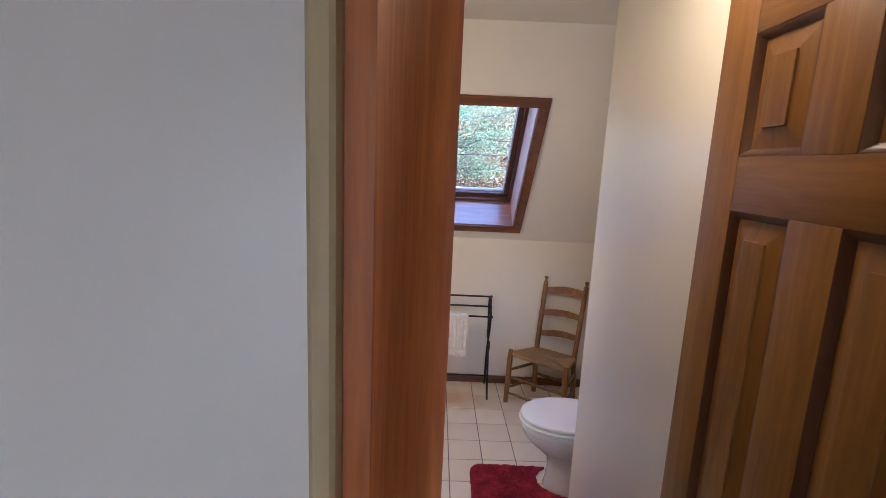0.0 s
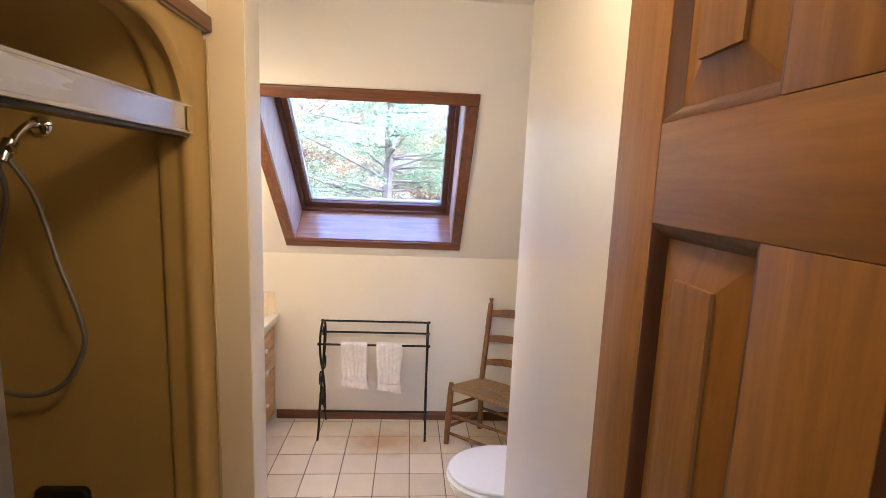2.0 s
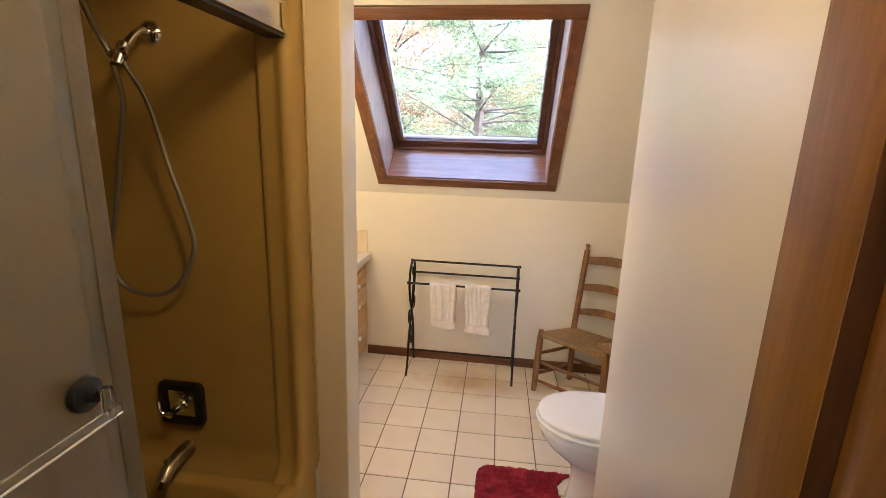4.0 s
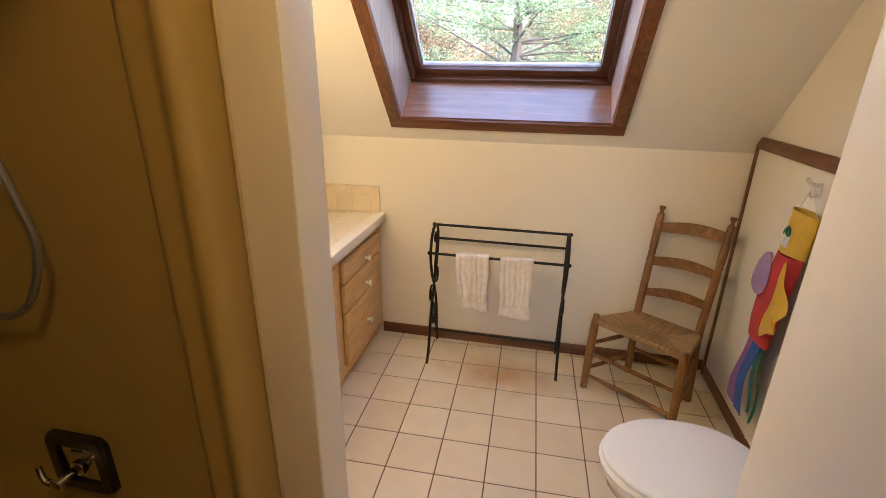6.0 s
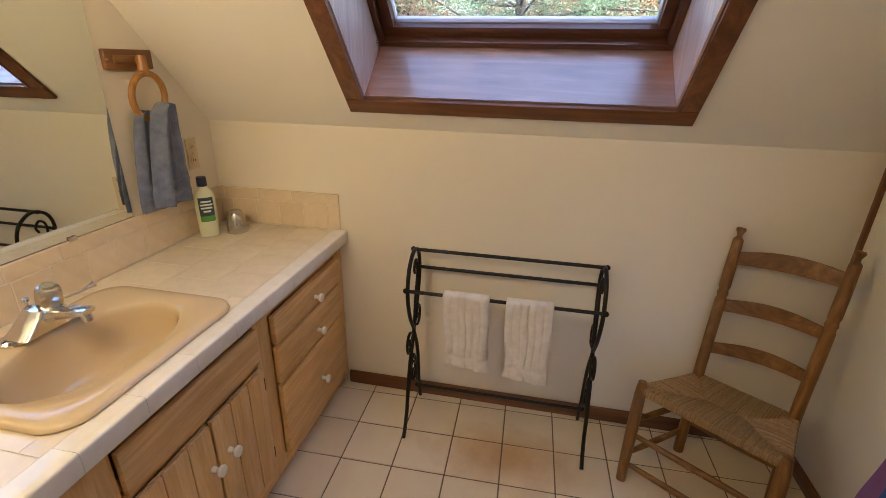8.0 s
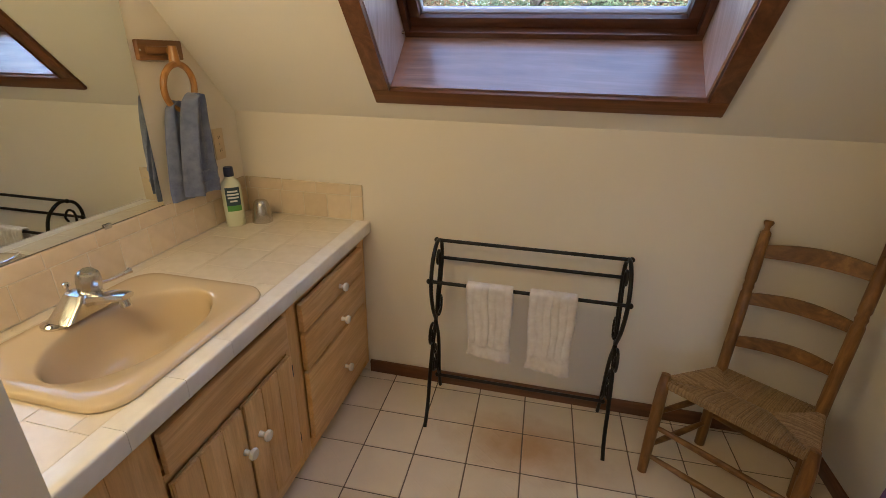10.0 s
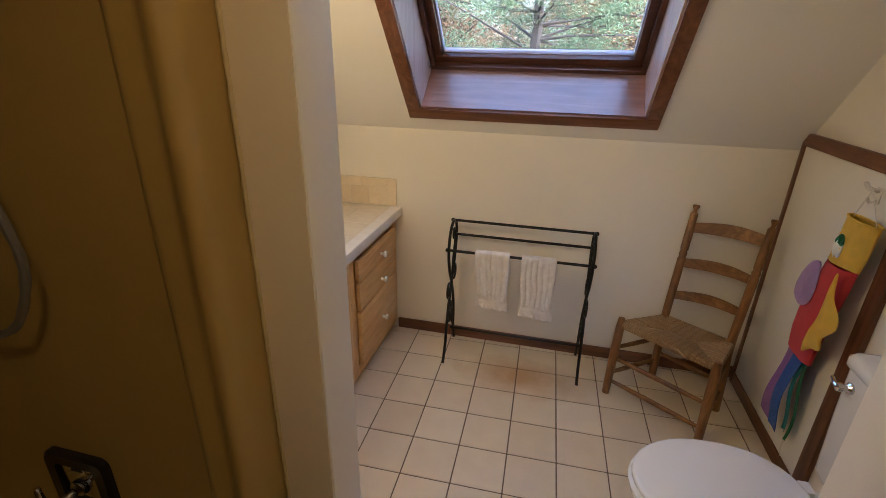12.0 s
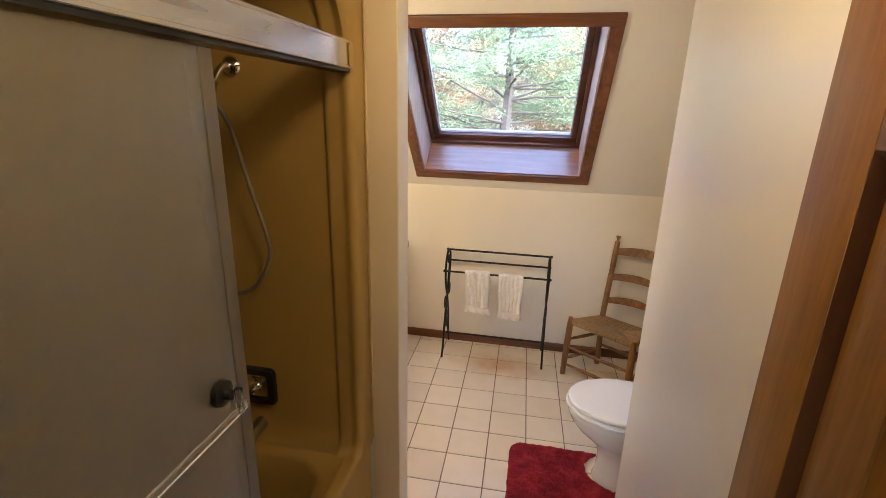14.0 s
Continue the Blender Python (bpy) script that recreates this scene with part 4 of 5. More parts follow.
part("seat", loft(bmesh.new(), rim_rings(0.509, 0.968, 0.187, ((0.040, 0.3872), (0.038, 0.3965), (0.002, 0.3970), (0.0, 0.399), (0.0, 0.4055), (0.003, 0.4080), (0.040, 0.4085)))), M_SEAT, tl, "white plastic seat", 45)
part("lid", loft(bmesh.new(), rim_rings(0.516, 0.975, 0.180, ((0.052, 0.4087), (0.050, 0.4180), (0.001, 0.4185), (0.0, 0.4200), (0.0, 0.431), (0.003, 0.4345), (0.010, 0.4362), (0.05, 0.4375), (0.15, 0.4385)))), M_SEAT, tl, "closed white lid", 45)
for y in (TY - 0.075, TY + 0.075):
    part("hinge_cap", boxed(0.966, 0.998, y - 0.022, y + 0.022, 0.392, 0.425, 0.006), M_SEAT, tl)
part("shelf", boxed(0.98, 1.20, TY - 0.11, TY + 0.11, 0.30, 0.392, 0.02, seg=3), M_PORC, tl)
tank = part("tank", loft(bmesh.new(), [[(x, y, z) for x, y in rounded(x0, 1.205, TY - h, TY + h, 0.03)] for x0, h, z in ((1.055, 0.185, 0.393), (1.045, 0.192, 0.42), (1.038, 0.197, 0.60), (1.034, 0.200, 0.758))]), M_PORC, tl, "white porcelain tank", 50)
part("tank_lid", loft(bmesh.new(), [[(x, y, z) for x, y in rounded(1.026 + d, 1.208 - d * 0.3, TY - 0.208 + d, TY + 0.208 - d, 0.03)] for d, z in ((0.006, 0.7585), (0.0, 0.764), (0.0, 0.786), (0.008, 0.797), (0.02, 0.800))]), M_PORC, tl, "", 50)
part("lever_boss", lathe(bmesh.new(), [(0.017, 0), (0.016, 0.006), (0.010, 0.012), (0.010, 0.022), (0.013, 0.024), (0.011, 0.034), (0.001, 0.037)], pose(1.036, 2.474, 0.713, 0, -90, 0)), M_CHROME, tank, "chrome flush lever")
part("lever", tube(bmesh.new(), curve([(1.006, 2.474, 0.713), (1.004, 2.487, 0.714), (1.008, 2.512, 0.718)]), lambda u: 0.0075 - 0.002 * u), M_CHROME, tank)


# ---- red bath mat round the toilet's foot ----
bm = bmesh.new()
rug_cells, cut = 0.008, lambda x, y: ((x - 0.90) / 0.262) ** 2 + ((y - 2.36) / 0.150) ** 2 < 1
bx0, bx1, by0, by1, br_ = 0.262, 0.86, 1.975, 2.478, 0.085


def in_mat(x, y):
    dx, dy = max(bx0 + br_ - x, 0), max(by0 + br_ - y, y - (by1 - br_), 0)
    return dx * dx + dy * dy <= br_ * br_ and x < bx1 and not cut(x, y)


vs = {}
for i in range(int((bx1 - bx0) / rug_cells) + 2):
    for j in range(int((by1 - by0) / rug_cells) + 2):
        x, y = bx0 + i * rug_cells, by0 + j * rug_cells
        if all(in_mat(x + a, y + b) for a, b in ((0, 0), (rug_cells, 0), (0, rug_cells), (rug_cells, rug_cells))):
            f = []
            for a, b in ((0, 0), (1, 0), (1, 1), (0, 1)):
                key = (i + a, j + b)
                if key not in vs:
                    px, py = bx0 + (i + a) * rug_cells, by0 + (j + b) * rug_cells
                    edge = all(in_mat(px + c, py + d) for c, d in ((0.014, 0), (-0.014, 0), (0, 0.014), (0, -0.014)))
                    hgt = (0.021 if edge else 0.012) + 0.006 * noise.noise(Vector((px * 26, py * 26, 1))) + 0.005 * noise.noise(Vector((px * 70, py * 70, 5)))
                    vs[key] = bm.verts.new((px + 0.005 * noise.noise(Vector((px * 40, py * 40, 9))), py + 0.005 * noise.noise(Vector((px * 40, py * 40, 3))), hgt))
                f.append(vs[key])
            bm.faces.new(f)
geo = bmesh.ops.extrude_face_region(bm, geom=list(bm.faces))
for v in geo["geom"]:
    if isinstance(v, bmesh.types.BMVert):
        v.co.z = 0.0015
rug_me = mesh_of("bath_mat", bm, M_RUG, 60)
mat = thing("bath_mat", (0.55, 2.22, 0), "crimson shaggy bath mat cut round the toilet's foot", "bath mat")
rug_me.transform(Matrix.Translation(-mat.location))
pile = new("mat_base", rug_me)
pile.parent = mat
rnd = random.Random(5)
verts, faces = [], []
while len(faces) < 9000:
    x, y = rnd.uniform(bx0, bx1), rnd.uniform(by0, by1)
    if not all(in_mat(x + c, y + d) for c, d in ((0.012, 0), (-0.012, 0), (0, 0.012), (0, -0.012))):
        continue
    deep = all(in_mat(x + c, y + d) for c, d in ((0.04, 0), (-0.04, 0), (0, 0.04), (0, -0.04)))
    a, l, r = rnd.uniform(0, 6.28), rnd.uniform(0.010, 0.020) if deep else rnd.uniform(0.004, 0.010), 0.0016
    lean = Vector((rnd.gauss(0, 0.005), rnd.gauss(0, 0.005), l))
    base = Vector((x, y, 0.014)) - mat.location
    side = Vector((math.cos(a), math.sin(a), 0)) * r
    verts += [base - side, base + side, base + lean + side * 0.4]
    faces.append((len(verts) - 3, len(verts) - 2, len(verts) - 1))
me = bpy.data.meshes.new("pile")
me.from_pydata(verts, [], faces)
me.materials.append(M_RUG)
pile = new("shag", me)
pile.parent = mat


# ---- access door in the gable wall ----
ac = thing("access_door", (EAST, 3.15, 0), "white low access door framed in brown stained wood", "access door", kind="structure")
AY0, AY1, AZ = 2.817, 3.484, 1.198
part("panel", boxed(EAST - 0.012, EAST - 0.001, AY0 + 0.002, AY1 - 0.002, 0.062, AZ - 0.002, 0.002), M_WHITE_PANEL, ac, "white painted panel")
part("casing", boxed(EAST - 0.020, EAST - 0.001, AY0 - 0.062, AY0, 0.0, AZ, 0.003), M_TRIM_Z, ac)
part("casing", boxed(EAST - 0.020, EAST - 0.001, AY1, AY1 + 0.022, 0.0, AZ, 0.003), M_TRIM_Z, ac)
part("casing", boxed(EAST - 0.020, EAST - 0.001, AY0 - 0.062, AY1 + 0.022, AZ, AZ + 0.052, 0.003), M_TRIM_Y, ac)
part("threshold", boxed(EAST - 0.018, EAST - 0.001, AY0, AY1, 0.0, 0.062, 0.003), M_TRIM_Y, ac)
hk = thing("coat_hook", (EAST - 0.012, 2.945, 1.12), "white painted hook on the access door", "hook")
part("plate", boxed(EAST - 0.017, EAST - 0.0125, 2.930, 2.956, 1.105, 1.155, 0.003), M_KNOB, hk)
part("peg", tube(bmesh.new(), curve([(EAST - 0.016, 2.943, 1.145), (EAST - 0.045, 2.943, 1.152), (EAST - 0.060, 2.943, 1.170)]), 0.006), M_KNOB, hk)
part("peg", tube(bmesh.new(), curve([(EAST - 0.016, 2.943, 1.118), (EAST - 0.034, 2.943, 1.108), (EAST - 0.042, 2.943, 1.122)]), 0.0045), M_KNOB, hk)

# ---- cloth windsock ----
ws = thing("windsock", (1.15, 2.97, 0.14), "rainbow cloth bird windsock hanging from the white hook", "windsock")


def sleeve(rows, n=26, wob=0.0, seed=0):
    """A soft flattened sleeve from (z, y centre, half width, half depth)."""
    out = []
    for j, (z, yc, hw, hd) in enumerate(rows):
        out.append([(1.150 + hd * math.sin(a) + wob * math.sin(3 * a + j * 0.9 + seed), yc + hw * math.cos(a) + wob * math.sin(5 * a + j + seed), z + 0.004 * math.sin(2 * a + seed)) for a in (2 * math.pi * k / n for k in range(n))])
    return loft(bmesh.new(), out, cap0=False, cap1=False)


def cloth_patch(outline, x, bend=0.012):
    """A flat piece of cloth with a little billow and thickness, outline as (y, z)."""
    bm = bmesh.new()
    if len(outline) < 14:
        P = [Vector((y, z, 0)) for y, z in outline]
        m = len(P)
        outline = []
        for i in range(m):
            a, b, c, d = P[i - 1], P[i], P[(i + 1) % m], P[(i + 2) % m]
            for t in (0.0, 0.25, 0.5, 0.75):
                q = 0.5 * (2 * b + (c - a) * t + (2 * a - 5 * b + 4 * c - d) * t * t + (3 * b - a - 3 * c + d) * t ** 3)
                outline.append((q.x, q.y))
    n = len(outline)
    cy, cz = sum(p[0] for p in outline) / n, sum(p[1] for p in outline) / n
    rings = []
    for k, bulge in ((1.0, 0.0), (0.75, 0.5), (0.4, 0.9), (0.08, 1.0)):
        rings.append([(x - bend * bulge + 0.003 * math.sin(i * 12.57 / n + k * 5), cy + (y - cy) * k, cz + (z - cz) * k) for i, (y, z) in enumerate(outline)])
    back = [(x + 0.002, y, z) for y, z in outline]
    return loft(bm, [back] + rings)


head = part("head", sleeve([(1.040, 2.950, 0.078, 0.022), (1.034, 2.950, 0.080, 0.024), (0.985, 2.955, 0.080, 0.026), (0.93, 2.962, 0.079, 0.028), (0.885, 2.972, 0.076, 0.028)], wob=0.0015), M_NYLON["yellow"], ws, "yellow cloth head")
part("hoop", tube(bmesh.new(), [(1.150 + 0.024 * math.sin(a), 2.950 + 0.081 * math.cos(a), 1.040) for a in (2 * math.pi * k / 24 for k in range(25))], 0.003, 8), M_NYLON["yellow"], head)
part("eye_white", cloth_patch([(2.978 + 0.024 * math.cos(a), 0.938 + 0.042 * math.sin(a)) for a in (2 * math.pi * k / 18 for k in range(18))], 1.1215, 0.003), M_NYLON["white"], head, "white eye patch")
part("eye_green", cloth_patch([(2.976 + 0.021 * math.cos(a), 0.958 + (0.028 if math.sin(a) > 0 else 0.012) * math.sin(a)) for a in (2 * math.pi * k / 18 for k in range(18))], 1.1185, 0.003), M_NYLON["green"], head, "green eye patch")
part("body", sleeve([(0.884, 2.972, 0.076, 0.028), (0.82, 2.985, 0.080, 0.032), (0.74, 3.005, 0.084, 0.030), (0.66, 3.022, 0.086, 0.028), (0.58, 3.030, 0.084, 0.024), (0.505, 3.026, 0.080, 0.018)], wob=0.003, seed=2), M_NYLON["red"], ws, "red cloth body")
part("wing", cloth_patch([(3.022, 0.868), (3.072, 0.850), (3.108, 0.800), (3.122, 0.745), (3.106, 0.708), (3.062, 0.688), (3.025, 0.705), (3.004, 0.755), (3.006, 0.820)], 1.112, 0.014), M_NYLON["lilac"], ws, "lilac cloth wing")
part("wing", cloth_patch([(2.912, 0.875), (2.890, 0.800), (2.840, 0.760), (2.828, 0.715), (2.872, 0.660), (2.862, 0.620), (2.905, 0.600), (2.955, 0.560), (2.960, 0.600), (2.935, 0.690), (2.925, 0.780)], 1.110, 0.016), M_NYLON["yellow"], ws, "yellow cloth wing")


def streamer(y_top, y_bot, half, z_top, z_bot, x, seed):
    rows = []
    for k in range(15):
        u = k / 14
        y, z = y_top + (y_bot - y_top) * u, z_top + (z_bot - z_top) * u
        xx = x + 0.012 * math.sin(u * 5 + seed) - 0.004
        w = half * (1 + 0.08 * math.sin(u * 7 + seed))
        rows.append([(xx - 0.0012, y - w, z), (xx - 0.006 * math.cos(u * 6 + seed) - 0.0012, y, z + 0.004), (xx - 0.0012, y + w, z), (xx + 0.0012, y + w, z), (xx - 0.006 * math.cos(u * 6 + seed) + 0.0012, y, z + 0.004), (xx + 0.0012, y - w, z)])
    return loft(bmesh.new(), rows)


for col, yt, yb, h, zb, x, sd_ in (("red", 3.085, 3.118, 0.022, 0.196, 1.165, 0.5), ("purple", 3.072, 3.090, 0.034, 0.180, 1.148, 1), ("blue", 3.015, 3.022, 0.031, 0.168, 1.140, 2), ("teal", 2.985, 2.990, 0.011, 0.185, 1.158, 3), ("green", 2.975, 2.972, 0.007, 0.150, 1.170, 4)):
    part("streamer", streamer(yt, yb, h, 0.515, zb, x, sd_), M_NYLON[col], ws, col + " cloth streamer")
for dy in (-0.06, 0.06):
    part("string", tube(bmesh.new(), [(1.150, 2.950 + dy, 1.040), (1.178, 3.016, 1.124)], 0.0012, 6), M_CORD, ws)
part("string", tube(bmesh.new(), curve([(1.17, 2.97, 0.155), (1.168, 2.965, 0.115), (1.172, 2.96, 0.085)]), 0.0014, 6), M_CORD, ws)


ws.location.y -= 0.086
ws.location.z += 0.026


# ---- vanity ----
FRONT, CTOP = -0.610, 0.752
du = thing("drawer_unit", (-0.85, 3.23, 0), "light oak drawer unit with three drawers", "cabinet")
part("body", boxed(WEST + 0.003, FRONT - 0.016, 2.922, NORTH - 0.003, 0.05, CTOP - 0.058), M_OAK, du)
part("plinth", boxed(WEST + 0.003, FRONT - 0.030, 2.922, NORTH - 0.003, 0.0, 0.0495), M_OAK_Y, du)
for y0, y1 in ((2.922, 2.976), (3.474, NORTH - 0.003)):
    part("stile", boxed(FRONT - 0.0155, FRONT, y0, y1, 0.05, CTOP - 0.058, 0.001), M_OAK, du)
for z0, z1 in ((0.05, 0.108), (0.662, CTOP - 0.058)):
    part("rail", boxed(FRONT - 0.0155, FRONT - 0.0003, 2.9765, 3.4735, z0, z1, 0.001), M_OAK_Y, du)


def knob(parent, y, z):
    m = pose(FRONT + 0.0195, y, z, 0, 90, 0)
    part("knob", lathe(bmesh.new(), [(0.0095, 0), (0.0085, 0.005), (0.0070, 0.012), (0.0095, 0.017), (0.0158, 0.022), (0.0170, 0.027), (0.0145, 0.032), (0.001, 0.035)], m, 18), M_KNOB, parent, "white ceramic knob")


for z0, z1, zk in ((0.556, 0.658, 0.592), (0.408, 0.544, 0.452), (0.112, 0.396, 0.232)):
    dw = part("drawer_front", boxed(FRONT + 0.0005, FRONT + 0.021, 2.980, 3.470, z0, z1, 0.004), M_OAK_Y, du)
    knob(dw, 3.250, zk)

su = thing("sink_cabinet", (-0.85, 2.60, 0), "light oak sink cabinet with two plank doors", "cabinet")
part("body", boxed(WEST + 0.003, FRONT - 0.016, PART_1 + 0.003, 2.9215, 0.05, 0.585), M_OAK, su)
part("plinth", boxed(WEST + 0.003, FRONT - 0.030, PART_1 + 0.003, 2.9215, 0.0, 0.0495), M_OAK_Y, su)
for y0, y1 in ((2.300, 2.408), (2.898, 2.9215)):
    part("stile", boxed(FRONT - 0.0155, FRONT, y0, y1, 0.05, CTOP - 0.058, 0.001), M_OAK, su)
for z0, z1 in ((0.05, 0.118), (0.530, 0.552), (0.670, CTOP - 0.058)):
    part("rail", boxed(FRONT - 0.0155, FRONT - 0.0003, 2.4085, 2.8975, z0, z1, 0.001), M_OAK_Y, su)
part("side_panel", boxed(FRONT - 0.0155, FRONT - 0.001, PART_1 + 0.003, 2.2995, 0.05, CTOP - 0.058, 0.001), M_OAK, su)
part("false_front", boxed(FRONT + 0.0005, FRONT + 0.016, 2.412, 2.894, 0.556, 0.668, 0.004), M_OAK_Y, su)
for y0, y1, yk in ((2.414, 2.652, 2.632), (2.660, 2.897, 2.700)):
    door = part("door", boxed(FRONT + 0.0005, FRONT + 0.006, y0, y1, 0.122, 0.526, 0.001), M_OAK, su)
    w = (y1 - y0) / 3
    for k in range(3):
        part("plank", boxed(FRONT + 0.0065, FRONT + 0.017, y0 + k * w + 0.001, y0 + (k + 1) * w - 0.001, 0.122, 0.526, 0.004), M_OAK, door)
    knob(door, yk, 0.400)
    ye = y0 if y0 < 2.5 else y1
    for z in (0.185, 0.462):
        part("hinge", boxed(FRONT + 0.001, FRONT + 0.012, ye - 0.006 if y0 < 2.5 else ye + 0.0005, ye - 0.0005 if y0 < 2.5 else ye + 0.010, z - 0.022, z + 0.022, 0.002), M_BLACK, door, "black hinge")

# tiled worktop
wt = thing("worktop", (-0.85, 2.8, CTOP), "cream tiled worktop with a rounded tile edge", "worktop")
HX0, HX1, HY0, HY1 = -1.00, -0.678, 2.398, 2.826     # hole for the basin
bm = bmesh.new()
for a in ((WEST + 0.002, HX0, PART_1 + 0.002, NORTH - 0.002), (HX1, FRONT + 0.022, PART_1 + 0.002, NORTH - 0.002), (HX0, HX1, PART_1 + 0.002, HY0), (HX0, HX1, HY1, NORTH - 0.002)):
    box(bm, *a, CTOP - 0.055, CTOP - 0.0016)
part("bed", bm, M_GROUT_L, wt)
bs = thing("backsplash", (-1.12, 3.0, CTOP), "tan glazed tile backsplash with a cap row", "backsplash")


def piece(dx, dy, dz, bevel, material, name):
    return mesh_of(name, box(bmesh.new(), -dx / 2, dx / 2, -dy / 2, dy / 2, -dz / 2, dz / 2, bevel, seg=1), material, 30)


cache = {}


def tile(name, parent, x0, x1, y0, y1, z0, z1, material, bevel=0.0015):
    key = (name, material.name, round(x1 - x0, 3), round(y1 - y0, 3), round(z1 - z0, 3))
    if key not in cache:
        cache[key] = piece(x1 - x0, y1 - y0, z1 - z0, bevel, material, name)
    return shared(name, cache[key], ((x0 + x1) / 2, (y0 + y1) / 2, (z0 + z1) / 2), parent)


G = 0.0006
# edge pieces
EDGE = [(-0.0195, -0.003), (-0.0195, 0.0003), (0.018, 0.0014), (0.0310, 0.0014), (0.0342, 0.0002), (0.0358, -0.0024), (0.0362, -0.006), (0.0362, -0.044), (0.0345, -0.048), (0.0225, -0.048), (0.0225, -0.003)]
edge_mesh = {}
y = NORTH - 0.003
while y > PART_1 + 0.02:
    y0 = max(y - 0.150, PART_1 + 0.003)
    key = round(y - y0, 3)
    if key not in edge_mesh:
        edge_mesh[key] = mesh_of("edge_tile", loft(bmesh.new(), [[(px, yy, pz) for px, pz in EDGE] for yy in (-key / 2 + 0.0004, key / 2 - 0.0004)]), M_VCAP, 50)
    shared("edge_tile", edge_mesh[key], (FRONT, (y0 + y) / 2, CTOP), wt)
    y = y0
# top pieces in staggered rows
row_x = [FRONT - 0.020, FRONT - 0.172, FRONT - 0.324, FRONT - 0.476, WEST + 0.012]
for r in range(4):
    x1, x0 = row_x[r], row_x[r + 1]
    if x1 - x0 < 0.01:
        continue
    y = NORTH - 0.010 - (0.076 if r % 2 else 0.0)
    edges = [NORTH - 0.010]
    while y > PART_1 + 0.01:
        if y < edges[-1] - 0.01:
            edges.append(y)
        y -= 0.152
    edges.append(PART_1 + 0.003)
    for a, b in zip(edges, edges[1:]):
        spans = [(x0, x1)]
        if b < HY1 and a > HY0:
            spans = [(x0, min(x1, HX0)), (max(x0, HX1), x1)]
            for s0, s1 in spans:
                if s1 - s0 > 0.012:
                    tile("worktop_tile", wt, s0 + G, s1 - G, b + G, a - G, CTOP - 0.0012, CTOP, M_CTILE, 0.0008)
            if a > HY1 + 0.012 and x1 > HX0 and x0 < HX1:
                tile("worktop_tile", wt, max(x0, HX0) + G, min(x1, HX1) - G, HY1 + G, a - G, CTOP - 0.0012, CTOP, M_CTILE, 0.0008)
            if b < HY0 - 0.012 and x1 > HX0 and x0 < HX1:
                tile("worktop_tile", wt, max(x0, HX0) + G, min(x1, HX1) - G, b + G, HY0 - G, CTOP - 0.0012, CTOP, M_CTILE, 0.0008)
        else:
            tile("worktop_tile", wt, x0 + G, x1 - G, b + G, a - G, CTOP - 0.0012, CTOP, M_CTILE, 0.0008)
# backsplash on both walls
part("bed", boxed(WEST + 0.001, WEST + 0.0095, PART_1 + 0.004, NORTH - 0.001, CTOP, CTOP + 0.150), M_GROUT_L, bs)
part("bed", boxed(WEST + 0.0095, FRONT + 0.008, NORTH - 0.0095, NORTH - 0.001, CTOP, CTOP + 0.150), M_GROUT_L, bs)
for z0, z1, size, off in ((CTOP + 0.002, CTOP + 0.104, 0.106, 0.0), (CTOP + 0.104, CTOP + 0.152, 0.153, 0.06)):
    y = NORTH - 0.011
    first = True
    while y > PART_1 + 0.012:
        y0 = max(y - (size - off if first and off else size), PART_1 + 0.005)
        first = False
        tile("wall_tile", bs, WEST + 0.002, WEST + 0.011, y0 + G, y - G, z0 + G, z1 - G, M_WTILE, 0.002)
        y = y0
    x = FRONT + 0.010
    first = True
    while x > WEST + 0.02:
        x0 = max(x - (0.052 if first else size), WEST + 0.011)
        first = False
        tile("wall_tile", bs, x0 + G, x - G, NORTH - 0.011, NORTH - 0.002, z0 + G, z1 - G, M_WTILE, 0.002)
        x = x0

# basin
sk = thing("wash_basin", (-0.845, 2.61, CTOP), "tan oval wash basin set into the worktop", "sink")


def rim_line(d, z, r):
    return [(x, y, z) for x, y in rounded(-1.062 + d, -0.624 - d, 2.352 + d, 2.888 - d, r, 8)]


def oval(hx, hy, z, shift=0.0):
    n = 36
    return [(-0.822 + shift + hx * math.cos(a), 2.611 + hy * math.sin(a), z) for a in (2 * math.pi * (k + 0.5) / n + 0.0 for k in range(n))]


rings = [rim_line(0.004, CTOP + 0.0005, 0.075), rim_line(0.0, CTOP + 0.004, 0.075), rim_line(0.002, CTOP + 0.011, 0.075), rim_line(0.008, CTOP + 0.0150, 0.072), rim_line(0.028, CTOP + 0.0160, 0.065)]
rings += [oval(0.148, 0.216, CTOP + 0.0145), oval(0.143, 0.210, CTOP + 0.008), oval(0.139, 0.204, CTOP - 0.004), oval(0.136, 0.200, CTOP - 0.03), oval(0.124, 0.186, CTOP - 0.08, -0.008), oval(0.096, 0.142, CTOP - 0.125, -0.025), oval(0.050, 0.070, CTOP - 0.144, -0.048), oval(0.020, 0.022, CTOP - 0.148, -0.055)]
part("bowl", loft(bmesh.new(), rings, cap0=False), M_BASIN, sk, "", 60)
part("drain", lathe(bmesh.new(), [(0.024, 0), (0.024, 0.003), (0.016, 0.005), (0.014, 0.003), (0.012, 0.008), (0.001, 0.010)], pose(-0.877, 2.611, CTOP - 0.147)), M_CHROME, sk, "chrome drain")
fc = thing("faucet", (-1.005, 2.611, CTOP + 0.018), "chrome single-lever basin faucet", "faucet")
FZ = CTOP + 0.0175
part("base_plate", loft(bmesh.new(), [[(x, y, z) for x, y in rounded(-1.030 + d, -0.978 - d, 2.535 + d, 2.687 - d, 0.024)] for d, z in ((0, FZ), (0, FZ + 0.005), (0.004, FZ + 0.009))]), M_CHROME, fc)
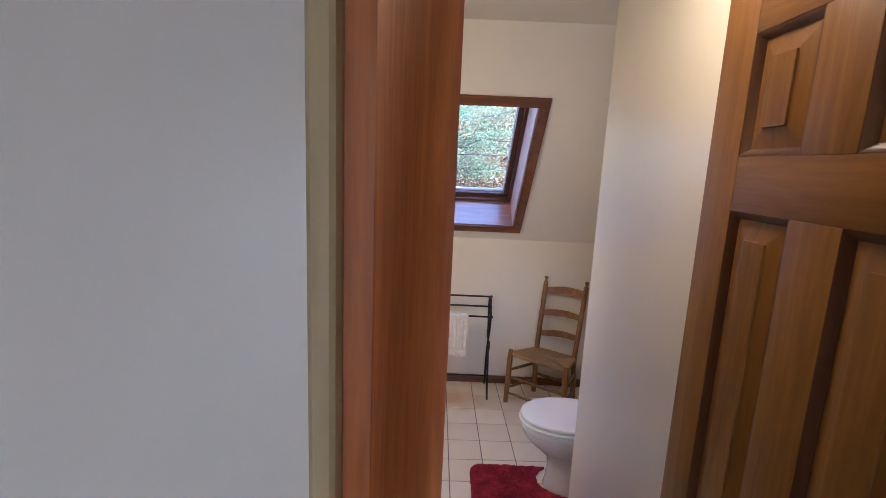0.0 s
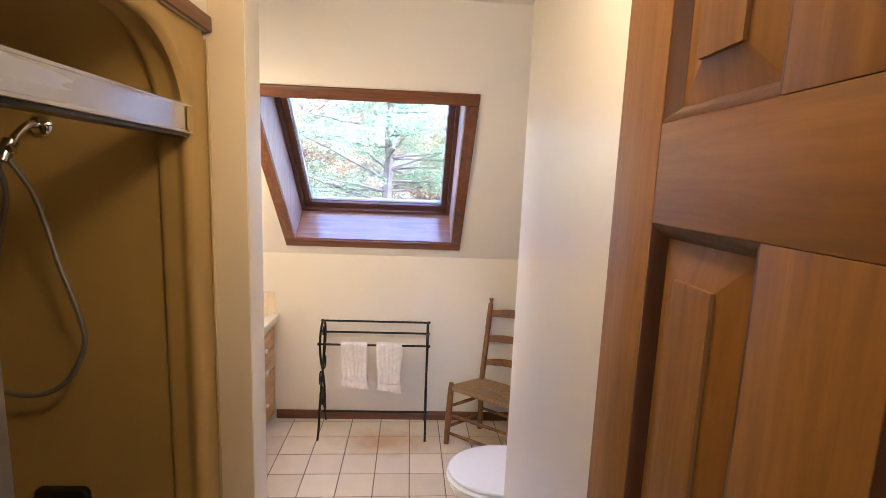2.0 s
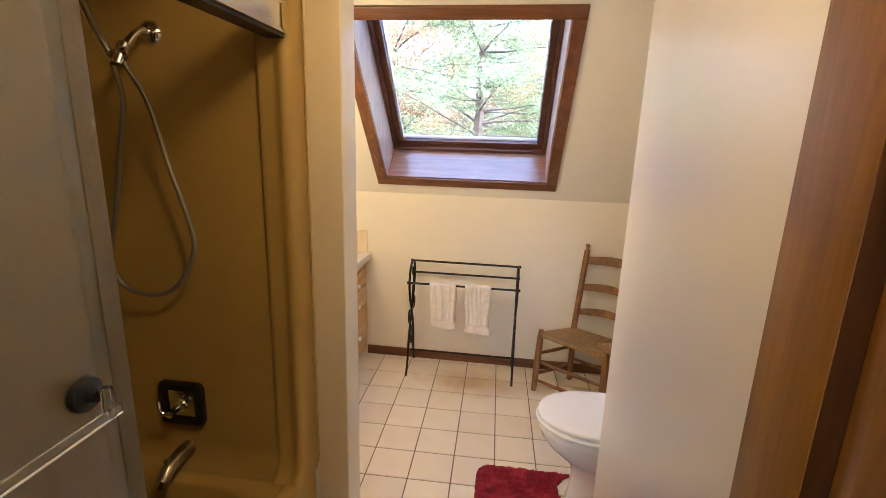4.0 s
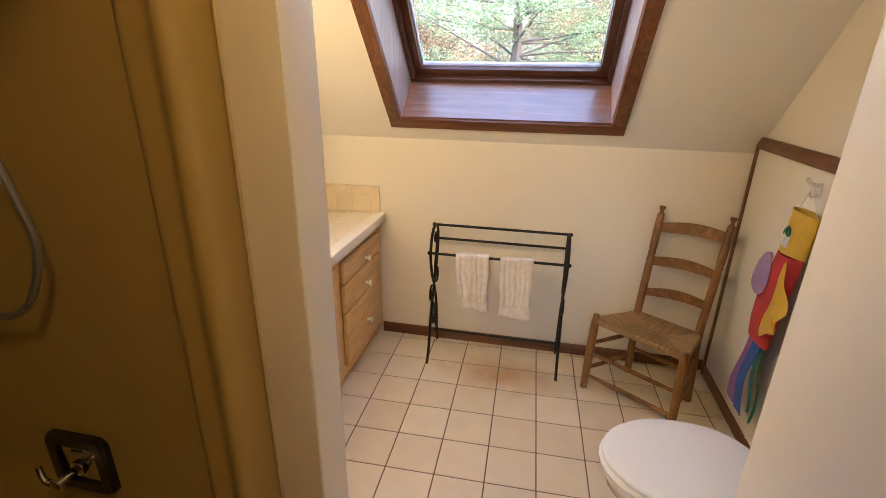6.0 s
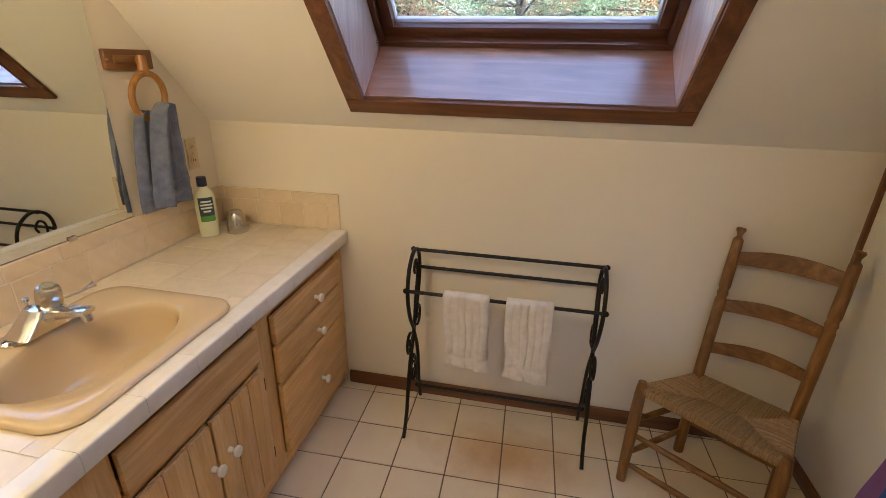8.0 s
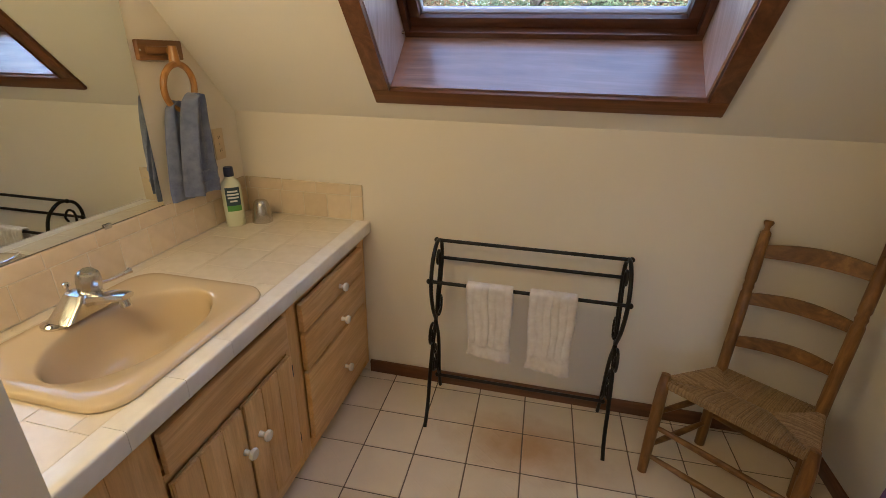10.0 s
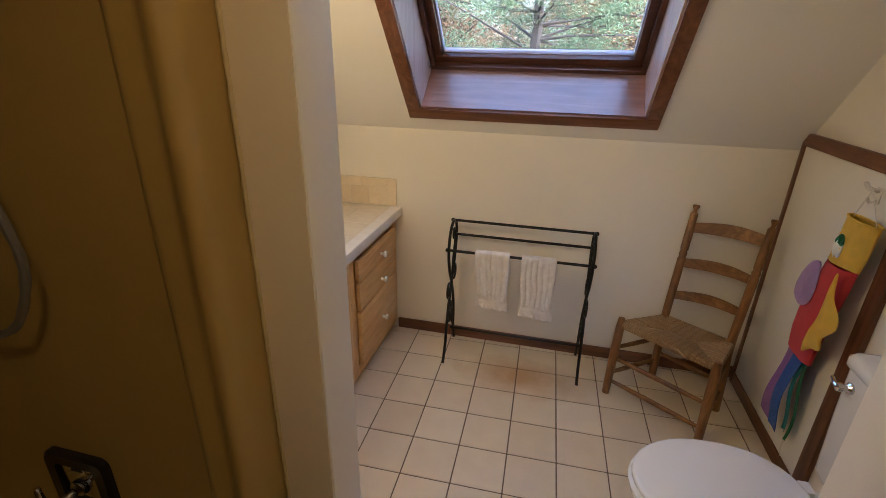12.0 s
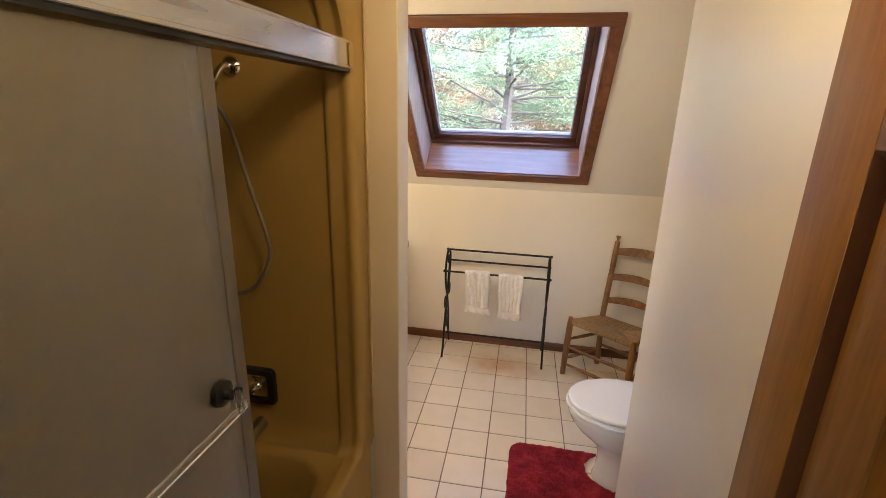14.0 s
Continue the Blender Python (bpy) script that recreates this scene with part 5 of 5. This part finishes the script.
part("body", loft(bmesh.new(), [[(x, y, z) for x, y in rounded(-1.020 + d, -0.960 - d * 0.3, y0, y1, 0.010)] for d, y0, y1, z in ((0, 2.548, 2.672, FZ + 0.0095), (0.002, 2.560, 2.660, FZ + 0.020), (0.006, 2.580, 2.644, FZ + 0.040), (0.010, 2.588, 2.638, FZ + 0.052))]), M_CHROME, fc)
part("spout", loft(bmesh.new(), [[(x, 2.611 + w * c, z + h * s) for c, s in ((1, 0), (0.8, 0.8), (0, 1), (-0.8, 0.8), (-1, 0), (-0.8, -0.8), (0, -1), (0.8, -0.8))] for x, w, z, h in ((-0.985, 0.024, FZ + 0.030, 0.014), (-0.940, 0.020, FZ + 0.043, 0.010), (-0.895, 0.017, FZ + 0.053, 0.008), (-0.874, 0.014, FZ + 0.056, 0.006))]), M_CHROME, fc)
part("aerator", tube(bmesh.new(), [(-0.887, 2.611, FZ + 0.048), (-0.884, 2.611, FZ + 0.033)], 0.0105, 14), M_CHROME, fc)
part("handle", lathe(bmesh.new(), [(0.018, 0), (0.021, 0.004), (0.0225, 0.020), (0.0215, 0.036), (0.018, 0.043), (0.013, 0.045), (0.012, 0.049), (0.001, 0.050)], pose(-0.972, 2.616, FZ + 0.050, 0, 12, 0), 10), M_STEEL, fc, "chrome barrel handle")
part("lever", tube(bmesh.new(), curve([(-0.968, 2.632, FZ + 0.060), (-0.962, 2.66, FZ + 0.057), (-0.958, 2.685, FZ + 0.058), (-0.956, 2.70, FZ + 0.060)]), lambda u: 0.0035 + 0.004 * max(0, u - 0.7) * 3, 10), M_CHROME, fc)
part("pull_rod", lathe(bmesh.new(), [(0.003, 0), (0.003, 0.010), (0.007, 0.012), (0.007, 0.018), (0.001, 0.020)], pose(-1.022, 2.611, FZ + 0.045)), M_CHROME, fc)

fc.scale = (1.25, 1.25, 1.25)
fc.location.y += 0.022

# mirror
mr = thing("mirror", (WEST, 2.53, 0.906), "large frameless wall mirror above the vanity", "mirror")
part("glass", boxed(WEST + 0.001, WEST + 0.007, PART_1 + 0.03, 3.090, 0.9065, 1.655, 0.001), M_MIRROR, mr, "", None)
for y in (2.30, 2.87):
    part("clip", boxed(WEST + 0.0075, WEST + 0.012, y - 0.012, y + 0.012, 0.900, 0.914, 0.001), M_STEEL, mr)
part("lower_channel", boxed(WEST + 0.001, WEST + 0.0085, PART_1 + 0.03, 3.092, 0.9045, 0.9062), M_STEEL, mr)

# towel ring
tr = thing("towel_ring", (WEST, 3.23, 1.39), "honey oak towel ring on a wooden wall plate", "towel ring")
part("wall_plate", boxed(WEST + 0.001, WEST + 0.018, 3.152, 3.335, 1.360, 1.420, 0.005), M_PLATEWOOD, tr)
part("arm", boxed(WEST + 0.0185, WEST + 0.030, 3.175, 3.285, 1.378, 1.402, 0.006), M_PLATEWOOD, tr)
part("post", tube(bmesh.new(), [(WEST + 0.02, 3.258, 1.388), (WEST + 0.055, 3.258, 1.388)], 0.011, 12), M_RINGWOOD, tr)
RC = Vector((WEST + 0.046, 3.258, 1.278))
part("ring", tube(bmesh.new(), [RC + Vector((0.010 * math.sin(a) * 0.5, 0.068 * math.cos(a), 0.072 * math.sin(a))) for a in (2 * math.pi * k / 40 for k in range(41))], 0.0105, 10), M_RINGWOOD, tr)
part("neck", tube(bmesh.new(), curve([(RC.x, 3.258, 1.346), (RC.x, 3.258, 1.372), (RC.x, 3.258, 1.404)]), lambda u: 0.018 - 0.005 * u, 12), M_RINGWOOD, tr)
for y in (3.158, 3.290):
    part("screw", lathe(bmesh.new(), [(0.004, 0), (0.003, 0.002), (0.001, 0.0025)], pose(WEST + 0.018, y, 1.39, 0, 90, 0), 10), M_STEEL, tr)


def blue_fold(top, bottom, z_top, z_bot, x, thick, ridges, seed):
    """One fall of the towel: a flat sleeve of cloth whose front is drawn into slanting ridges."""
    rings = []
    for k in range(41):
        u = k / 40
        ease = min(1, u * 1.15) ** 0.55
        y0, y1 = top[0] + (bottom[0] - top[0]) * ease, top[1] + (bottom[1] - top[1]) * ease
        z = z_top + (z_bot - z_top) * u
        band = 0.0045 if 0.74 < u < 0.765 or 0.86 < u < 0.885 else -0.002 if 0.765 <= u <= 0.86 else 0.0
        front, rear = [], []
        for i in range(33):
            v = i / 32
            y = y0 + (y1 - y0) * v
            round_off = math.sin(math.pi * min(max(v, 0.0), 1.0)) ** 0.35 if 0 < v < 1 else 0.0
            lift = sum(h * math.exp(-((v - (c0 + (c1 - c0) * u)) / w) ** 2) * (1 - fade * u) for h, c0, c1, w, fade in ridges)
            ripple = 0.003 * noise.noise(Vector((v * 5 + seed, u * 7, seed)))
            drop = 0.010 * noise.noise(Vector((v * 2.5, seed, 0))) * u + (0.016 * math.sin(math.pi * v) if k < 3 else 0)
            front.append((x + thick * 0.4 * round_off + lift * round_off + ripple + band * round_off, y, z + drop))
            rear.append((x - thick * 0.5 * round_off, y, z + drop))
        rings.append(front + rear[-2:0:-1])
    return loft(bmesh.new(), rings)


bt = thing("blue_towel", (WEST + 0.04, 3.23, 0.9), "slate-blue terry towel drawn through the wooden ring", "towel")
part("back_fall", blue_fold((3.158, 3.230), (3.098, 3.236), 1.222, 0.915, WEST + 0.036, 0.018, ((0.020, 0.15, 0.25, 0.22, 0.2), (0.014, 0.8, 0.7, 0.2, 0.0)), 4.2), M_BLUE, bt, "", 60)
part("front_fall", blue_fold((3.196, 3.266), (3.120, 3.282), 1.246, 0.926, WEST + 0.074, 0.020, ((0.056, 0.16, 0.27, 0.15, 0.40), (0.034, 0.84, 0.90, 0.16, 0.2), (0.020, 0.52, 0.66, 0.10, 0.9)), 1.7), M_BLUE, bt, "", 60)

tr.location.y -= 0.042

# outlet
ol = thing("power_outlet", (WEST, 3.413, 1.057), "ivory double power outlet", "outlet")
part("cover_plate", boxed(WEST + 0.001, WEST + 0.006, 3.386, 3.442, 0.998, 1.116, 0.0025), M_PLATE, ol)
for z in (1.032, 1.082):
    sock = part("socket", boxed(WEST + 0.0062, WEST + 0.0078, 3.400, 3.428, z - 0.014, z + 0.014, 0.0006), M_PLATE, ol)
    for y in (3.409, 3.419):
        part("slot", boxed(WEST + 0.0079, WEST + 0.0083, y - 0.0012, y + 0.0012, z - 0.004, z + 0.006), M_BLACK, sock)
part("screw", lathe(bmesh.new(), [(0.003, 0), (0.002, 0.001), (0.0005, 0.0012)], pose(WEST + 0.0062, 3.414, 1.057, 0, 90, 0), 8), M_STEEL, ol)

# bottle and tumbler
bo = thing("lotion_bottle", (-1.062, 3.346, CTOP), "pale green lotion bottle with a navy cap", "bottle")
bx, by = -1.062, 3.346


def bottle_point(a, hw, hd, z):
    """A point on the flattened bottle, its broad face turned to the room."""
    return (bx + 0.7071 * (hd * math.cos(a) + hw * math.sin(a)), by + 0.7071 * (hw * math.sin(a) - hd * math.cos(a)), CTOP + z)


rows = [(0.001, 0.028, 0.017), (0.006, 0.031, 0.019), (0.08, 0.033, 0.020), (0.145, 0.032, 0.020), (0.160, 0.027, 0.018), (0.172, 0.016, 0.014), (0.178, 0.013, 0.013)]
part("body", loft(bmesh.new(), [[bottle_point(2 * math.pi * k / 28, hw, hd, z) for k in range(28)] for z, hw, hd in rows]), M_BOTTLE, bo, "", 50)
part("cap", lathe(bmesh.new(), [(0.0155, 0), (0.016, 0.003), (0.0155, 0.028), (0.0145, 0.031), (0.001, 0.0315)], pose(bx, by, CTOP + 0.1785)), M_CAP, bo, "navy cap")


def label_strip(z0, z1, a0, a1, grow):
    return loft(bmesh.new(), [[bottle_point(a0 + (a1 - a0) * k / 10, 0.0330 + grow, 0.0203 + grow, z) for k in range(11)] for z in (z0, (z0 + z1) / 2, z1)], close=False)


part("label", label_strip(0.078, 0.142, -0.75, 0.75, 0.0006), M_LABEL, bo, "dark blue label")
part("label_band", label_strip(0.058, 0.078, -0.75, 0.75, 0.0006), M_GREENLABEL, bo, "green label band")
for k, (z, w) in enumerate(((0.128, 0.5), (0.117, 0.6), (0.106, 0.55), (0.094, 0.35))):
    part("print_bar", label_strip(z - 0.003, z + 0.003, -w, w, 0.0010), M_PRINT, bo)
bo.scale = (1.12, 1.12, 1.12)
cp = thing("tumbler", (-0.992, 3.418, CTOP), "upturned brushed steel tumbler", "cup")
part("cup", lathe(bmesh.new(), [(0.034, 0.0005), (0.0345, 0.003), (0.031, 0.03), (0.026, 0.060), (0.022, 0.071), (0.016, 0.076), (0.001, 0.077)], pose(-0.992, 3.418, CTOP), 28), M_STEEL, cp)

cp.scale = (1.18, 1.18, 1.18)

# ---- lamps of the room ----
cl = thing("ceiling_lamp", (0.36, 0.98, CEIL), "small round ceiling lamp", "ceiling lamp")
part("base", lathe(bmesh.new(), [(0.07, 0), (0.068, -0.012), (0.03, -0.02), (0.022, -0.03), (0.001, -0.032)], pose(0.36, 0.98, CEIL - 0.0005)), M_STEEL, cl)
vl = thing("vanity_lamp", (-0.64, PART_1, 1.62), "two-bulb vanity lamp on a steel back plate, with an added hood", "wall lamp")
part("back_plate", boxed(-0.92, -0.36, PART_1 + 0.001, PART_1 + 0.016, 1.57, 1.724, 0.005), M_STEEL, vl)
# hood is an unseen addition that cuts the bulbs' hotspot on the ceiling
part("hood", boxed(-0.92, -0.36, PART_1 + 0.0165, 2.205, 1.716, 1.724, 0.002), M_STEEL, vl, "unseen steel hood added to keep bulb light off the ceiling")
for x in (-0.80, -0.48):
    part("socket", tube(bmesh.new(), [(x, PART_1 + 0.0165, 1.62), (x, PART_1 + 0.038, 1.62)], 0.02, 14), M_STEEL, vl)


# ---- outdoors ----
bm = boxed(-1.8, 1.8, -2.4, 3.9, -2.9, -0.121)
setting("lower_storey", bm, M_WALL, "plain storey of the house below", "wall")

GROUND = -2.9
setting("ground", boxed(-400, 400, -400, 400, GROUND - 1, GROUND), M_GROUND, "leaf-strewn ground below the house", "ground")


def limb(bm, a, b, r0, r1, sag, rnd, n=7):
    pts = []
    for k in range(n + 1):
        u = k / n
        p = Vector(a).lerp(Vector(b), u)
        p.z += sag * math.sin(u * math.pi) + rnd.uniform(-0.05, 0.05) * u
        p.x += rnd.uniform(-0.05, 0.05) * u
        pts.append(p)
    tube(bm, pts, lambda u: r0 + (r1 - r0) * u, 6)
    return pts


def tufts(centres, rnd, count, spread, length, wide, flat=0.55):
    """Many small needle or leaf blades scattered round the twig ends."""
    vs, fs = [], []
    for c in centres:
        for _ in range(count):
            o = Vector((rnd.gauss(0, spread), rnd.gauss(0, spread), rnd.gauss(0, spread * flat)))
            d = Vector((rnd.uniform(-1, 1), rnd.uniform(-1, 1), rnd.uniform(-0.3, 1))).normalized() * length * rnd.uniform(0.6, 1.2)
            s = d.cross(Vector((rnd.uniform(-1, 1), rnd.uniform(-1, 1), rnd.uniform(-1, 1)))).normalized() * wide
            p = c + o
            vs += [p - s, p + s, p + d + s * 0.6, p + d - s * 0.6]
            n = len(vs)
            fs.append((n - 4, n - 3, n - 2, n - 1))
    return vs, fs


def raw(name, vs, fs, material, parent):
    me = bpy.data.meshes.new(name)
    base = root_base(parent)
    me.from_pydata([v - base for v in vs], [], fs)
    me.materials.append(material)
    ob = new(name, me)
    ob.parent = parent
    return ob


def pine(x, y, height, reach, seed, label):
    rnd = random.Random(seed)
    t = thing("pine_tree", (x, y, GROUND), label, "tree", "trees behind the house")
    wood_bm = bmesh.new()
    top = Vector((x + 0.25, y, GROUND + height))
    limb(wood_bm, (x, y, GROUND), top, 0.20, 0.03, 0, rnd, 12)
    ends = []
    levels = int(height * 2.6)
    for k in range(levels):
        z = GROUND + 2.6 + (height - 3.0) * k / levels
        u = (z - GROUND) / height
        for _ in range(4):
            a = rnd.uniform(0, 2 * math.pi)
            l = reach * (1.15 - u * 0.85) * rnd.uniform(0.45, 1.05)
            p0 = Vector((x + 0.25 * u, y, z))
            p1 = p0 + Vector((math.cos(a) * l, math.sin(a) * l, rnd.uniform(-0.1, 0.35) * l))
            pts = limb(wood_bm, p0, p1, 0.045 * (1.2 - u), 0.010, rnd.uniform(-0.15, 0.1), rnd)
            for q in pts[3:]:
                for _ in range(2):
                    side = Vector((rnd.gauss(0, 0.28), rnd.gauss(0, 0.28), rnd.gauss(0.05, 0.12)))
                    if rnd.random() < 0.85:
                        tube(wood_bm, [q, q + side * 0.5, q + side], 0.006, 4)
                    ends.append(q + side)
    part("trunk", wood_bm, M_BARK, t, "grey-brown pine trunk and limbs")
    vs, fs = tufts(ends, rnd, 54, 0.16, 0.10, 0.0085)
    raw("crown", vs, fs, M_PINE, t)
    return t


def broadleaf(x, y, height, reach, seed, label, leafy):
    rnd = random.Random(seed)
    t = thing("autumn_tree", (x, y, GROUND), label, "tree", "trees behind the house")
    bm, ends = bmesh.new(), []
    limb(bm, (x, y, GROUND), (x + rnd.uniform(-0.5, 0.5), y, GROUND + height), 0.14, 0.02, 0, rnd, 10)
    for k in range(34):
        z = GROUND + height * rnd.uniform(0.25, 0.97)
        a, l = rnd.uniform(0, 6.28), reach * rnd.uniform(0.4, 1.0)
        p0 = Vector((x, y, z))
        pts = limb(bm, p0, p0 + Vector((math.cos(a) * l, math.sin(a) * l, l * rnd.uniform(0.3, 0.9))), 0.04, 0.008, 0.1, rnd)
        for q in pts[2:]:
            for _ in range(3):
                e = q + Vector((rnd.gauss(0, 0.35), rnd.gauss(0, 0.35), rnd.gauss(0.15, 0.3)))
                tube(bm, [q, q.lerp(e, 0.5) + Vector((0, 0, 0.04)), e], 0.006, 4)
                ends.append(e)
    part("trunk", bm, M_BARK, t, "bare grey branches")
    vs, fs = tufts(ends, rnd, leafy, 0.26, 0.08, 0.022, 0.9)
    raw("crown", vs, fs, M_LEAF, t)
    return t


pine(-0.62, 12.5, 10.2, 3.8, 11, "tall green pine with open layered limbs")
for i, (x, y, h, r) in enumerate(((-6.5, 21, 9, 3.0), (0.2, 28, 10, 3.6), (-3.9, 17.5, 8.0, 2.6), (2.9, 16.5, 7.6, 2.4), (0.9, 24, 9, 3.0), (7.2, 19.5, 8.5, 2.8), (-4.4, 30, 11, 3.8), (4.2, 31, 11, 3.8), (8.2, 33, 11, 3.8), (-8.4, 33, 11, 3.8), (-2.6, 24, 10, 3.2), (2.2, 20, 8.6, 2.8), (5.5, 23, 10, 3.2), (9.5, 27, 10, 3.4), (-10.5, 27, 10, 3.4))):
    broadleaf(x, y, h, r, 40 + i, "thin autumn tree with sparse rust-brown leaves", 36)
pine(4.4, 17.5, 7.4, 2.8, 12, "smaller green pine among autumn trees")
pine(-5.2, 18.0, 6.6, 2.8, 13, "smaller green pine among autumn trees")
pine(1.8, 21.0, 6.4, 2.8, 14, "smaller green pine among autumn trees")

# ---- floor tiles ----
STEP_U, STEP_V, GX, GY = 0.1995, 0.1950, 0.137, 3.110
TURN = radians(1.3)
whole_tile = piece(STEP_U - 0.0052, STEP_V - 0.0052, 0.009, 0.0018, M_TILE, "floor_tile")


def cut_line(poly, axis, limit, keep_less):
    """Cuts a convex outline along one wall line."""
    out = []
    for p, q in zip(poly, poly[1:] + poly[:1]):
        a, b = ((limit - p[axis], limit - q[axis]) if keep_less else (p[axis] - limit, q[axis] - limit))
        if a >= 0:
            out.append(p)
        if (a > 0 > b) or (a < 0 < b):
            k = a / (a - b)
            out.append((p[0] + (q[0] - p[0]) * k, p[1] + (q[1] - p[1]) * k))
    return out


def lay_tile(i, j, lo, hi, near, far):
    hu, hv = STEP_U / 2 - 0.0026, STEP_V / 2 - 0.0026
    u, v = (i + 0.5) * STEP_U, (j + 0.5) * STEP_V
    c, sn = math.cos(TURN), math.sin(TURN)
    place = lambda a, b: (GX + a * c - b * sn, GY + a * sn + b * c)
    quad = [place(u + a * hu, v + b * hv) for a, b in ((-1, -1), (1, -1), (1, 1), (-1, 1))]
    poly = quad
    for axis, limit, less in ((0, lo, False), (0, hi, True), (1, near, False), (1, far, True)):
        poly = cut_line(poly, axis, limit, less) if poly else poly
    if len(poly) < 3:
        return
    cx, cy = place(u, v)
    if poly == quad:
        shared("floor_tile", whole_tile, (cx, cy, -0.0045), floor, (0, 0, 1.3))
        return
    if max(p[0] for p in poly) - min(p[0] for p in poly) < 0.008 or max(p[1] for p in poly) - min(p[1] for p in poly) < 0.008:
        return
    mx, my = sum(p[0] for p in poly) / len(poly), sum(p[1] for p in poly) / len(poly)
    bm = loft(bmesh.new(), [[(x - mx, y - my, z) for x, y in poly] for z in (-0.0045, 0.0045)])
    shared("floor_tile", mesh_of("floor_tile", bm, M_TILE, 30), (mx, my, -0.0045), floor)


for i in range(-5, 7):
    for j in range(-15, 3):
        lay_tile(i, j, -0.640, EAST, 1.924, NORTH)
        lay_tile(i, j, TUB_X, ENTRY_E, 0.372, 1.921)
